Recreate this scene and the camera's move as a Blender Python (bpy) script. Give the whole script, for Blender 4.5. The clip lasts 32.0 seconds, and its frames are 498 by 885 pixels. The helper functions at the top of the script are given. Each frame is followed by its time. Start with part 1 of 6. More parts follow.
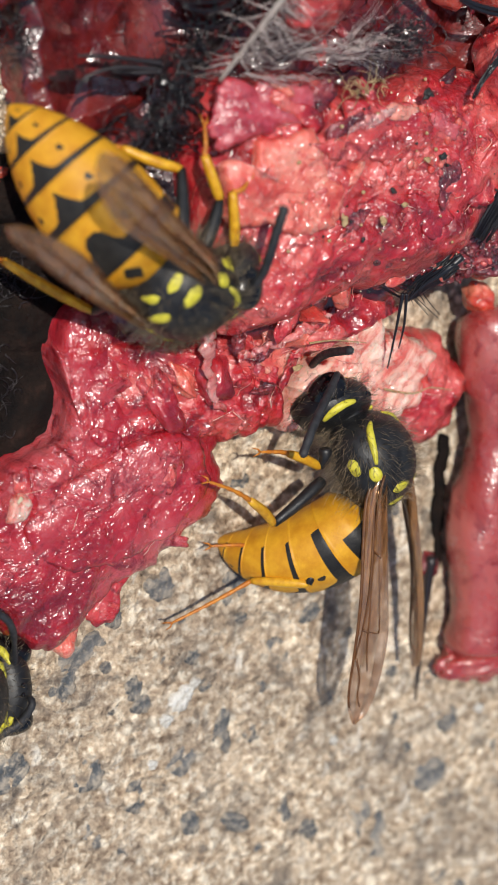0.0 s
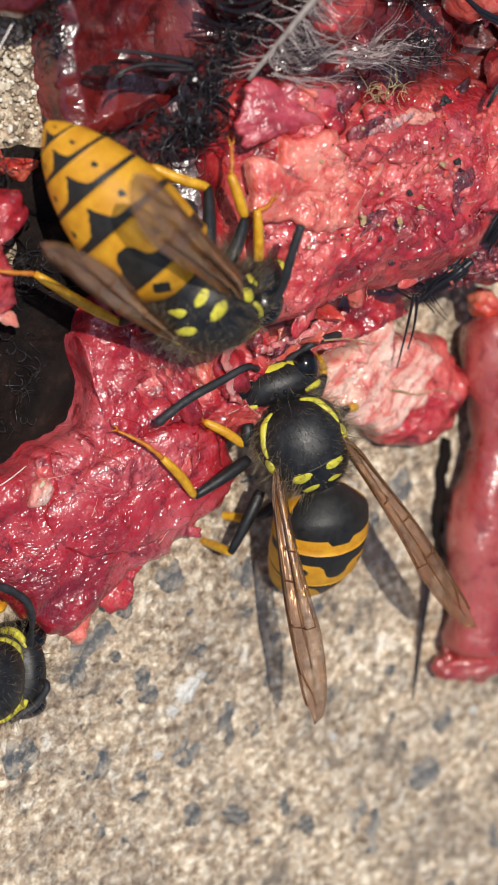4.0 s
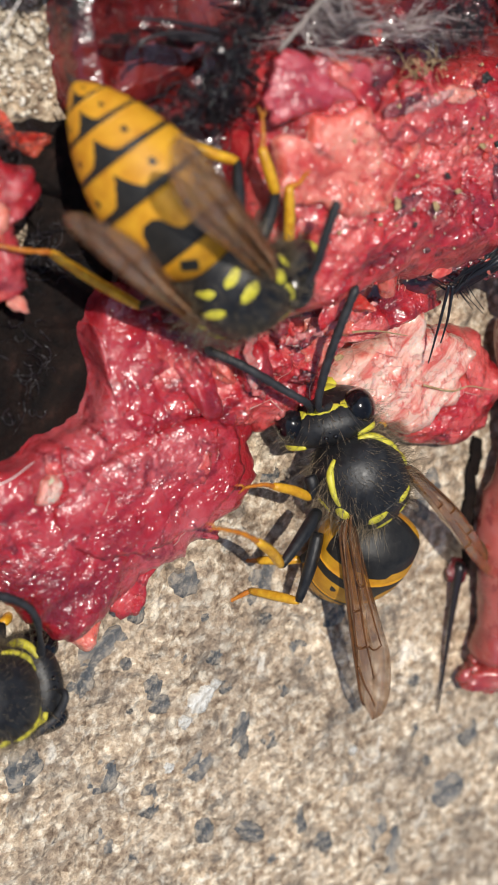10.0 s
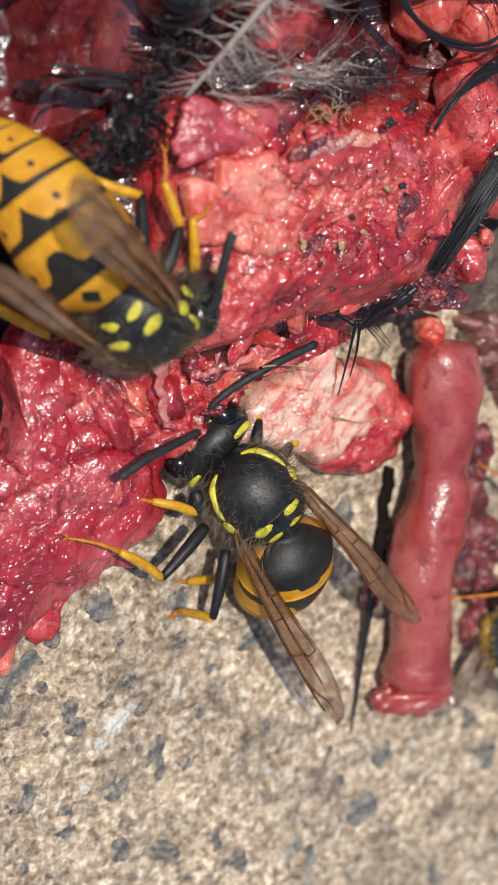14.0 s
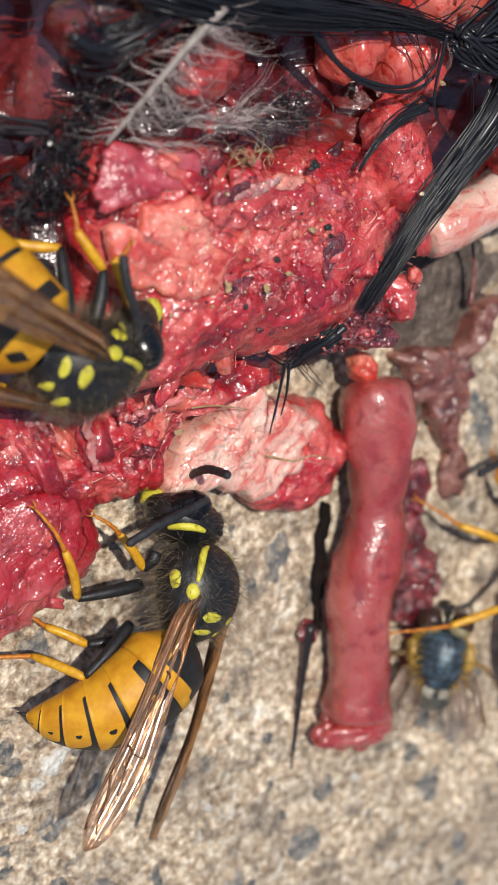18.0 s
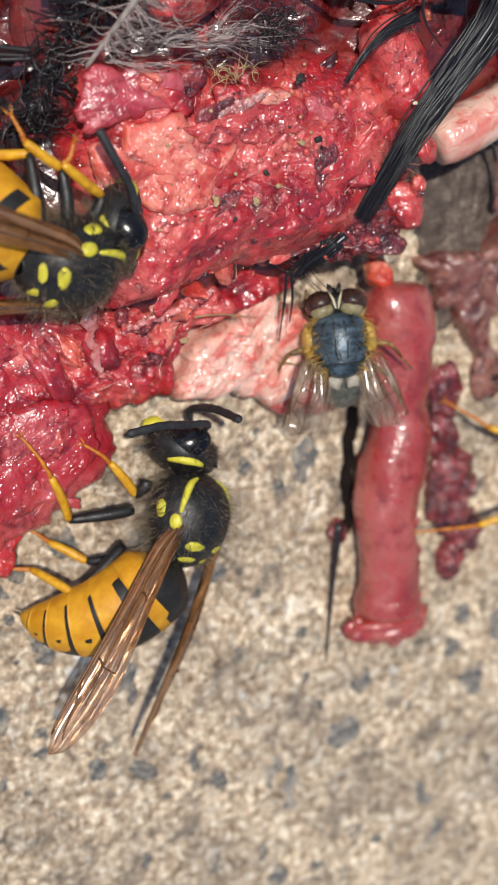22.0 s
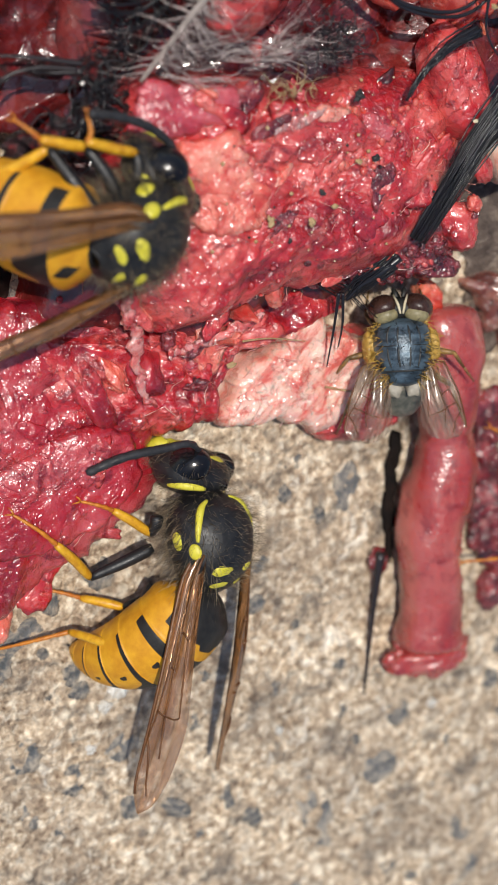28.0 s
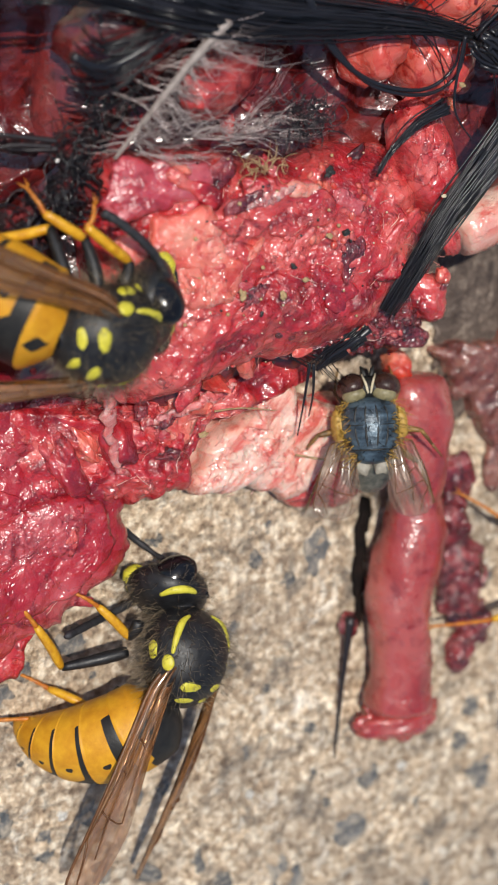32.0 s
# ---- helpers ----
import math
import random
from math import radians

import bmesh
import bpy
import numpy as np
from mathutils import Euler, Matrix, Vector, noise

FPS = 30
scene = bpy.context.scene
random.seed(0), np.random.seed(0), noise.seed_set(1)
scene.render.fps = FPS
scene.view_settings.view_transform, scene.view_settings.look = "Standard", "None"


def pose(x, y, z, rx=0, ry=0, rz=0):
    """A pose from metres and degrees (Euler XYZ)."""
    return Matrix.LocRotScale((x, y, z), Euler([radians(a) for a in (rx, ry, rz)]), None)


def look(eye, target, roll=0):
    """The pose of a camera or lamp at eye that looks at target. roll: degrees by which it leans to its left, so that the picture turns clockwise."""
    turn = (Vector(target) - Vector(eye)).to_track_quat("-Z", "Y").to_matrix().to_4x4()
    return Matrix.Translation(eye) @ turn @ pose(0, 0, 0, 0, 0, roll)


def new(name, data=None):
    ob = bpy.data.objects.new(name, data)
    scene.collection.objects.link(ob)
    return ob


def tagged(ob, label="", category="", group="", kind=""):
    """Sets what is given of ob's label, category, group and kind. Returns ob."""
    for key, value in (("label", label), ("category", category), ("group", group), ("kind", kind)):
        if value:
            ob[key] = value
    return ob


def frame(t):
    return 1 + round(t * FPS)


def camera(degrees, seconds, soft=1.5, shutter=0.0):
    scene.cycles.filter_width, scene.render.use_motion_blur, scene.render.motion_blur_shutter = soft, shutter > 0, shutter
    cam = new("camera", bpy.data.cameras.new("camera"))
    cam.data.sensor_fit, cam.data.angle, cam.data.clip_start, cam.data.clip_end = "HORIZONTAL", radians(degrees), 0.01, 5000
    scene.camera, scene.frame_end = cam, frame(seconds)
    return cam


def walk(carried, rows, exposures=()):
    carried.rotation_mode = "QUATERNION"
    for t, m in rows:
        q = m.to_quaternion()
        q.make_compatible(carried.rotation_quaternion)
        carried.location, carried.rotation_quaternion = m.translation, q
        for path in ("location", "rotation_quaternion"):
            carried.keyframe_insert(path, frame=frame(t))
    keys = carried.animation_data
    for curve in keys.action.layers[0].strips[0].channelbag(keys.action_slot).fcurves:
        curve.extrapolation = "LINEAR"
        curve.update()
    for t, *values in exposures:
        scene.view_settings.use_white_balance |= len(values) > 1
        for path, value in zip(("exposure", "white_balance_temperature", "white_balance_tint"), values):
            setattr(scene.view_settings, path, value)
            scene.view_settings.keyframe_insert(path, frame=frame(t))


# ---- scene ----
from math import cos, sin, pi, sqrt, exp, atan2, hypot

MM = 0.001

# the camera: seconds, place in millimetres, turn in degrees
PATH = [
    (0, -38.07, 20.71, 70.91, -15.06, -28.66, -1.35), (0.5, -37.33, 21.80, 73.47, -15.45, -28.78, -1.12), (1, -37.34, 22.18, 74.18, -15.22, -29.17, -1.20),
    (1.5, -38.50, 21.24, 72.85, -15.05, -29.38, -1.18), (2, -38.97, 21.20, 72.57, -15.01, -29.47, -0.83), (2.5, -40.66, 19.02, 72.15, -14.61, -30.04, -0.41),
    (4.5, -42.28, 18.33, 71.73, -13.95, -29.74, 0.45), (5, -42.83, 16.67, 70.25, -13.64, -28.89, 0.45), (5.5, -42.79, 16.19, 69.34, -13.61, -28.64, 0.47),
    (6, -41.96, 17.80, 68.25, -13.72, -28.41, 0.12), (6.5, -41.49, 16.06, 68.98, -13.49, -28.60, -0.24), (7, -41.49, 17.00, 68.83, -13.51, -28.66, -0.06),
    (7.5, -41.42, 16.50, 67.59, -13.56, -28.62, 0.07), (8, -41.00, 20.99, 65.57, -14.02, -28.71, 0.15), (8.5, -41.61, 17.74, 65.18, -14.21, -28.47, 0.65),
    (9, -40.96, 20.22, 66.39, -14.69, -28.70, 1.03), (9.5, -40.84, 18.78, 66.66, -14.68, -28.91, 1.11), (10, -40.23, 17.71, 67.46, -14.87, -29.50, 1.19),
    (10.5, -40.47, 17.25, 68.44, -15.26, -29.79, 1.54), (11, -40.84, 16.93, 68.90, -15.32, -30.09, 1.62), (11.5, -41.37, 16.96, 67.52, -15.23, -30.26, 1.72),
    (12, -41.12, 17.08, 66.34, -15.14, -30.20, 1.86), (12.5, -40.67, 18.92, 66.41, -15.14, -30.16, 1.85), (13, -39.59, 18.03, 68.15, -14.79, -30.41, 1.53),
    (13.5, -40.03, 18.54, 68.97, -14.83, -30.65, 1.73), (14, -39.14, 19.29, 70.29, -14.90, -30.66, 1.89), (14.5, -38.29, 20.99, 70.26, -14.85, -30.86, 1.78),
    (15, -39.05, 18.80, 69.99, -14.41, -31.09, 1.55), (15.5, -38.58, 20.63, 70.38, -14.48, -31.24, 1.56), (17.5, -38.85, 20.08, 69.70, -14.01, -31.57, 1.23),
    (18, -37.05, 20.74, 71.48, -14.25, -31.42, 1.41), (18.5, -36.00, 21.27, 72.67, -14.46, -31.69, 1.44), (19, -33.96, 24.65, 70.70, -14.57, -31.70, 0.65),
    (19.5, -32.68, 27.53, 71.06, -14.94, -31.20, 0.21), (20, -32.84, 24.64, 72.93, -15.52, -28.91, 0.15), (20.5, -31.05, 24.47, 75.28, -16.07, -25.75, -0.83),
    (21, -30.00, 24.51, 76.12, -16.41, -24.67, -1.84), (21.5, -29.55, 22.37, 77.42, -16.36, -24.31, -1.87), (22, -28.60, 22.21, 79.18, -16.67, -23.83, -1.37),
    (22.5, -29.10, 22.42, 78.73, -16.63, -24.09, -1.31), (23, -28.37, 22.67, 78.94, -16.28, -24.27, -1.50), (23.5, -28.46, 21.11, 79.53, -16.14, -24.28, -1.46),
    (24, -28.70, 22.47, 78.74, -16.25, -24.44, -1.36), (24.5, -28.87, 22.35, 78.80, -16.17, -24.52, -1.34), (26.5, -30.16, 23.61, 75.17, -16.35, -25.21, -1.22),
    (27, -30.31, 23.76, 74.66, -16.53, -25.09, -1.16), (27.5, -31.19, 23.04, 73.91, -16.65, -25.19, -1.00), (28, -30.86, 22.59, 74.44, -16.90, -24.89, -0.67),
    (28.5, -31.94, 21.87, 74.34, -16.86, -25.08, -0.42), (29, -32.47, 20.65, 73.27, -16.45, -25.21, -0.43), (29.5, -33.02, 20.54, 72.15, -15.80, -25.47, -0.51),
    (30, -32.30, 21.15, 73.30, -15.69, -25.34, -0.30), (30.5, -31.37, 22.59, 73.69, -16.03, -25.23, -0.13), (31, -30.86, 23.26, 74.70, -15.87, -25.64, -0.25),
    (31.5, -31.14, 22.32, 74.96, -15.57, -26.00, -0.43), (32, -31.22, 24.14, 74.65, -15.69, -25.99, -0.28),
]
cam = camera(17.0, 32.0, 1.7)
cam.data.dof.use_dof = True
cam.data.dof.focus_distance, cam.data.dof.aperture_fstop = 0.0785, 80.0
walk(cam, [(t, pose(x * MM, y * MM, z * MM, a, b, c)) for t, x, y, z, a, b, c in PATH])

# ---- light: a clear day, one sun ----
SUN = Vector((-0.29, 0.3, 0.91)).normalized()
world = bpy.data.worlds.new("sky")
scene.world = world
world.use_nodes = True
sky = world.node_tree.nodes.new("ShaderNodeTexSky")
sky.sky_type, sky.sun_disc = "NISHITA", False
sky.sun_elevation, sky.sun_rotation = math.asin(SUN.z), atan2(SUN.x, SUN.y)
world.node_tree.links.new(sky.outputs[0], world.node_tree.nodes["Background"].inputs[0])
world.node_tree.nodes["Background"].inputs[1].default_value = 0.09
lamp = bpy.data.lights.new("sun", "SUN")
lamp.energy, lamp.angle, lamp.color = 3.75, radians(0.6), (1.0, 0.95, 0.87)
sun = new("sun", lamp)
sun.matrix_world = look(SUN * 2, (0, 0, 0))
scene.view_settings.exposure = 0.0


# ---- materials ----
class Mat:
    """A node material with a principled shader; lengths in its textures are millimetres."""

    def __init__(self, name, rough=0.5, spec=0.5):
        self.m = bpy.data.materials.new(name)
        self.m.use_nodes = True
        self.t = self.m.node_tree
        self.b = self.t.nodes["Principled BSDF"]
        self.b.inputs["Roughness"].default_value = rough
        self.b.inputs["Specular IOR Level"].default_value = spec
        tc = self.t.nodes.new("ShaderNodeTexCoord")
        sc = self.t.nodes.new("ShaderNodeVectorMath")
        sc.operation = "SCALE"
        sc.inputs["Scale"].default_value = 1000
        self.t.links.new(tc.outputs["Object"], sc.inputs[0])
        self.vec = sc.outputs[0]

    def set(self, **kw):
        for k, v in kw.items():
            self.b.inputs[k.replace("_", " ")].default_value = v
        return self

    def noise(self, scale, detail=4, rough=0.6, distort=0.0, stretch=None):
        n = self.t.nodes.new("ShaderNodeTexNoise")
        n.inputs["Scale"].default_value, n.inputs["Detail"].default_value = scale, detail
        n.inputs["Roughness"].default_value, n.inputs["Distortion"].default_value = rough, distort
        v = self.vec
        if stretch:
            mp = self.t.nodes.new("ShaderNodeMapping")
            mp.vector_type = "TEXTURE"
            mp.inputs["Scale"].default_value = [1 / s for s in stretch[:3]]
            if len(stretch) > 3:
                mp.inputs["Rotation"].default_value = (0, 0, radians(stretch[3]))
            self.t.links.new(v, mp.inputs[0])
            v = mp.outputs[0]
        self.t.links.new(v, n.inputs["Vector"])
        return n.outputs["Fac"]

    def cells(self, scale, feature="F1", out="Distance"):
        n = self.t.nodes.new("ShaderNodeTexVoronoi")
        n.feature = feature
        n.inputs["Scale"].default_value = scale
        self.t.links.new(self.vec, n.inputs["Vector"])
        return n.outputs[out]

    def ramp(self, fac, *stops):
        n = self.t.nodes.new("ShaderNodeValToRGB")
        e = n.color_ramp.elements
        while len(e) < len(stops):
            e.new(0.5)
        for s, (p, c) in zip(e, stops):
            s.position, s.color = p, (*((c, c, c) if not isinstance(c, tuple) else c), 1)
        self.t.links.new(fac, n.inputs[0])
        return n.outputs[0]

    def mix(self, fac, a, b, how="MIX"):
        n = self.t.nodes.new("ShaderNodeMix")
        n.data_type, n.blend_type = "RGBA", how
        for sock, v in ((n.inputs[0], fac), (n.inputs[6], a), (n.inputs[7], b)):
            if hasattr(v, "default_value"):
                self.t.links.new(v, sock)
            else:
                sock.default_value = v if not isinstance(v, tuple) else (*v, 1)
        return n.outputs[2]

    def attr(self, name):
        n = self.t.nodes.new("ShaderNodeAttribute")
        n.attribute_name = name
        return n.outputs["Fac"]

    def rand(self):
        return self.t.nodes.new("ShaderNodeObjectInfo").outputs["Random"]

    def island(self):
        return self.t.nodes.new("ShaderNodeNewGeometry").outputs["Random Per Island"]

    def to(self, sock, out):
        self.t.links.new(out, self.b.inputs[sock])
        return self

    def glaze(self, fac, dist):
        """Fine relief of the wet film alone."""
        n = self.t.nodes.new("ShaderNodeBump")
        n.inputs["Distance"].default_value = dist * MM
        self.t.links.new(fac, n.inputs["Height"])
        self.t.links.new(n.outputs[0], self.b.inputs["Coat Normal"])
        return self

    def bump(self, fac, dist, strength=1.0):
        n = self.t.nodes.new("ShaderNodeBump")
        n.inputs["Distance"].default_value, n.inputs["Strength"].default_value = dist * MM, strength
        self.t.links.new(fac, n.inputs["Height"])
        if self.b.inputs["Normal"].links:
            self.t.links.new(self.b.inputs["Normal"].links[0].from_socket, n.inputs["Normal"])
        self.t.links.new(n.outputs[0], self.b.inputs["Normal"])
        return self


def meat(name, deep, mid, pale, rough=0.3, scale=0.45, streak=None, grain=0.1, sss=0.5, wet=0.2, glaze=1.0):
    """Wet flesh: three tones in torn sheets over one another, under a clear film that glitters where it is rumpled."""
    m = Mat(name, rough, 0.25)
    big = m.noise(scale, 4, 0.55, 0.4, streak)
    c = m.ramp(big, (0.34, deep), (0.47, mid), (0.7, pale))
    torn = m.ramp(m.noise(scale * 0.9, 6, 0.62, 0.6), (0.525, 0.0), (0.54, 1.0))
    c = m.mix(m.mix(1.0, torn, (0.32, 0.32, 0.32), "MULTIPLY"), c, pale)
    c = m.mix(m.ramp(m.noise(3.2, 5, 0.7), (0.55, 0.0), (0.75, 0.45)), c, pale)
    c = m.mix(m.ramp(m.noise(0.8, 5, 0.7, 0.8), (0.53, 0.0), (0.64, 0.9)), c, deep)
    m.to("Base Color", c)
    m.set(Subsurface_Weight=sss, Subsurface_Scale=0.7 * MM, Coat_Weight=glaze, Coat_IOR=1.85)
    m.b.inputs["Subsurface Radius"].default_value = (1.0, 0.25, 0.2)
    m.to("Roughness", m.ramp(m.noise(1.3, 3), (0.3, rough), (0.7, rough * 1.9)))
    m.to("Coat Roughness", m.ramp(m.noise(0.9, 3), (0.35, wet * 0.8), (0.65, wet * 1.5)))
    m.bump(torn, grain * 1.6, 0.9)
    m.bump(m.noise(1.5, 4, 0.5, 0.3), 0.1, 0.5)
    m.bump(m.noise(6.0, 3, 0.6, 0.3), grain * 0.4, 1.0)
    wetness = m.ramp(m.noise(0.42, 4, 0.65, 0.5), (0.36, 0.1), (0.5, 1.0))
    m.glaze(m.mix(1.0, wetness, m.noise(2.8, 1, 0.5, 1.2), "MULTIPLY"), grain * 2.3)
    return m.m


RED = meat("wet red muscle", (0.19, 0.003, 0.008), (0.5, 0.017, 0.026), (0.72, 0.15, 0.125), scale=0.36)
FLAP = meat("magenta muscle sheet", (0.2, 0.004, 0.012), (0.43, 0.015, 0.027), (0.56, 0.11, 0.12), 0.28, 0.24, None, 0.08)
SALMON = meat("salmon flake of flesh", (0.58, 0.05, 0.042), (0.76, 0.15, 0.105), (0.83, 0.32, 0.24), 0.3, 0.5)
# deep red by itself, darkened more for the shade of body and feathers above
DEEP_SHADED = meat("deep red flesh with painted shade", (0.045, 0.0012, 0.0016), (0.11, 0.004, 0.005), (0.21, 0.02, 0.015), 0.3, 0.3, None, 0.02)
BUBBLE = meat("swollen translucent flesh", (0.45, 0.02, 0.015), (0.62, 0.08, 0.055), (0.7, 0.2, 0.15), 0.2, 0.35, None, 0.03, 0.5, 0.07)
PALE = meat("pale fibrous flesh", (0.68, 0.13, 0.1), (0.84, 0.42, 0.33), (0.9, 0.64, 0.53), 0.4, 1.0, (0.3, 2.0, 1, 48), 0.08)
GUT = meat("smooth pink gut", (0.25, 0.018, 0.02), (0.38, 0.042, 0.04), (0.46, 0.11, 0.095), 0.4, 0.3, (1.3, 0.7, 1, 0), 0.02, 0.7, 0.26, 1.0)
CLOT = meat("dark clotted blood", (0.04, 0.004, 0.006), (0.14, 0.01, 0.018), (0.36, 0.05, 0.055), 0.2, 0.9, None, 0.14)
SCRAP = meat("brown dried skin", (0.09, 0.02, 0.015), (0.2, 0.06, 0.045), (0.35, 0.16, 0.12), 0.35, 0.7)
BONE = meat("bloody bone", (0.66, 0.1, 0.075), (0.78, 0.42, 0.33), (0.85, 0.68, 0.58), 0.25, 0.3, (0.5, 1.5, 1, 20), 0.03)
MATTED = Mat("wet matted black down", 0.3, 0.5)
MATTED.to("Base Color", MATTED.ramp(MATTED.noise(1.2, 5, 0.7, 0.8), (0.36, (0.006, 0.004, 0.005)), (0.5, (0.035, 0.016, 0.018)), (0.62, (0.25, 0.02, 0.022))))
MATTED = MATTED.bump(MATTED.noise(2.2, 5, 0.65, 1.5), 0.35, 1.0).m
# brown-black skin, its colour lowered further to hold the shade of the gaps
SKIN_SHADE = Mat("dark matted skin and painted shade", 0.8, 0.2)
SKIN_SHADE.to("Base Color", SKIN_SHADE.ramp(SKIN_SHADE.noise(0.9, 5), (0.35, (0.004, 0.003, 0.003)), (0.6, (0.014, 0.008, 0.006)), (0.75, (0.04, 0.02, 0.015))))
SKIN_SHADE = SKIN_SHADE.bump(SKIN_SHADE.noise(3, 5, 0.7), 0.2, 1.0).m
FILM = meat("smooth violet-red muscle", (0.34, 0.014, 0.03), (0.47, 0.035, 0.06), (0.58, 0.13, 0.15), 0.35, 0.5, (0.3, 2.2, 1, -20), 0.05, 0.6, 0.32)
ORANGE = meat("bright orange-red shred", (0.5, 0.03, 0.015), (0.66, 0.09, 0.045), (0.72, 0.22, 0.13), 0.3, 0.7)


def ground_mat():
    m = Mat("sandy concrete", 0.75, 0.4)
    c = m.ramp(m.noise(2.0, 6, 0.68), (0.35, (0.2, 0.135, 0.09)), (0.45, (0.43, 0.33, 0.235)), (0.54, (0.64, 0.53, 0.405)), (0.63, (0.92, 0.85, 0.72)))
    c = m.mix(m.ramp(m.noise(0.3, 3), (0.42, 0.0), (0.66, 0.45)), c, (0.5, 0.41, 0.32))
    c = m.mix(m.ramp(m.noise(0.5, 5, 0.7, 0.5), (0.52, 0.0), (0.66, 0.85)), c, (0.15, 0.13, 0.115))
    c = m.mix(m.ramp(m.noise(0.42, 4, 0.7, 0.8), (0.6, 0.0), (0.7, 0.9)), c, (0.88, 0.84, 0.76))
    c = m.mix(m.ramp(m.cells(0.7), (0.05, 0.85), (0.26, 0.0)), c, (0.88, 0.81, 0.68))
    c = m.mix(0.4, c, m.ramp(m.cells(3.3, "F1", "Color"), (0.2, (0.4, 0.36, 0.32)), (0.5, (1.0, 0.98, 0.95)), (0.75, (1.3, 1.27, 1.2))), "MULTIPLY")
    c = m.mix(1.0, c, m.ramp(m.noise(0.17, 4, 0.6), (0.38, (0.74, 0.72, 0.7)), (0.6, (1.16, 1.13, 1.07))), "MULTIPLY")
    m.to("Base Color", c)
    m.to("Roughness", m.ramp(m.noise(4, 2), (0.4, 0.35), (0.6, 0.85)))
    m.bump(m.noise(1.1, 5, 0.6), 0.6, 0.9)
    m.bump(m.cells(3.3), 0.08, 0.9)
    m.bump(m.noise(5, 4, 0.65), 0.07, 0.9)
    return m.m


GROUND = ground_mat()


def stone_mat():
    m = Mat("blue-grey aggregate stone", 0.6, 0.4)
    c = m.ramp(m.noise(1.6, 6, 0.7), (0.3, (0.028, 0.031, 0.036)), (0.5, (0.085, 0.095, 0.105)), (0.68, (0.24, 0.235, 0.22)))
    dust = m.ramp(m.noise(1.3, 6, 0.75, 0.5), (0.45, 0.0), (0.63, 0.95))
    c = m.mix(dust, c, (0.55, 0.46, 0.35))
    m.to("Base Color", m.mix(m.ramp(m.rand(), (0.0, 0.0), (1.0, 0.35)), c, (0.2, 0.19, 0.18)))
    m.bump(m.noise(1.6, 6, 0.7), 0.3, 0.9)
    return m.m


STONE = stone_mat()
QUARTZ = Mat("white quartz grain", 0.35, 0.5)
QUARTZ.to("Base Color", QUARTZ.ramp(QUARTZ.noise(2.2, 5), (0.35, (0.55, 0.5, 0.42)), (0.6, (0.88, 0.86, 0.8))))
QUARTZ = QUARTZ.bump(QUARTZ.noise(2.5, 4), 0.3, 1.0).m
STAINM = Mat("wet stained concrete", 0.55, 0.4)
STAINM.to("Base Color", STAINM.ramp(STAINM.noise(1.7, 6, 0.7), (0.35, (0.05, 0.035, 0.03)), (0.55, (0.14, 0.105, 0.085)), (0.68, (0.3, 0.24, 0.19))))
STAINM = STAINM.bump(STAINM.noise(1.6, 5, 0.65), 0.5, 1.0).m


def chitin(name, dark, light, rough=0.3, bump=0.02):
    m = Mat(name, rough, 0.5)
    m.to("Base Color", m.ramp(m.noise(2.5, 4), (0.35, dark), (0.65, light)))
    m.to("Roughness", m.ramp(m.noise(4, 3), (0.3, rough * 0.8), (0.7, rough * 1.4)))
    m.bump(m.noise(14, 3), bump, 0.7)
    return m.m


BLACK = chitin("black chitin", (0.006, 0.006, 0.007), (0.017, 0.017, 0.018), 0.4)
DULL = chitin("dull dark chitin", (0.012, 0.012, 0.011), (0.03, 0.03, 0.028), 0.5)
LEMON = chitin("lemon yellow chitin", (0.56, 0.5, 0.03), (0.7, 0.63, 0.07), 0.4)
LEG = chitin("orange-yellow leg chitin", (0.52, 0.23, 0.01), (0.74, 0.41, 0.025), 0.32)
FOOT = chitin("rusty orange foot chitin", (0.4, 0.11, 0.01), (0.6, 0.22, 0.015), 0.38)
EYE = chitin("black eye", (0.004, 0.004, 0.005), (0.008, 0.008, 0.01), 0.17, 0.005)
ANTENNA = chitin("matt black antenna", (0.012, 0.012, 0.014), (0.03, 0.03, 0.034), 0.55)
STRAW = chitin("straw coloured fibre", (0.3, 0.19, 0.08), (0.52, 0.38, 0.2), 0.6)
CREAM = chitin("cream seed", (0.5, 0.42, 0.26), (0.7, 0.63, 0.45), 0.5)
FLYEYE = chitin("brown fly eye", (0.03, 0.014, 0.01), (0.055, 0.025, 0.018), 0.25)
FLYRIM = chitin("grey-gold fly eye rim", (0.17, 0.145, 0.07), (0.3, 0.26, 0.14), 0.4)
GOLD = chitin("golden hair", (0.35, 0.19, 0.03), (0.6, 0.38, 0.08), 0.4)
FLYBLUE = Mat("blue-grey metallic fly thorax", 0.32, 0.6)
FLYBLUE.to("Base Color", FLYBLUE.mix(FLYBLUE.ramp(FLYBLUE.noise(1.3, 4, 0.6, 0, (2.2, 0.8, 1)), (0.38, 0.0), (0.62, 1.0)), (0.03, 0.045, 0.06), (0.1, 0.15, 0.19)))
FLYBLUE.set(Metallic=0.35).bump(FLYBLUE.noise(9, 3), 0.03, 0.8)
FLYBLUE = FLYBLUE.m
LEGFLY = chitin("golden brown fly leg", (0.09, 0.05, 0.015), (0.3, 0.17, 0.05), 0.4)
FLYGREEN = chitin("greenish bronze fly abdomen", (0.05, 0.055, 0.045), (0.16, 0.15, 0.12), 0.35)
FLYPALE = chitin("greyish pale wing lobe", (0.16, 0.14, 0.11), (0.3, 0.27, 0.21), 0.4)


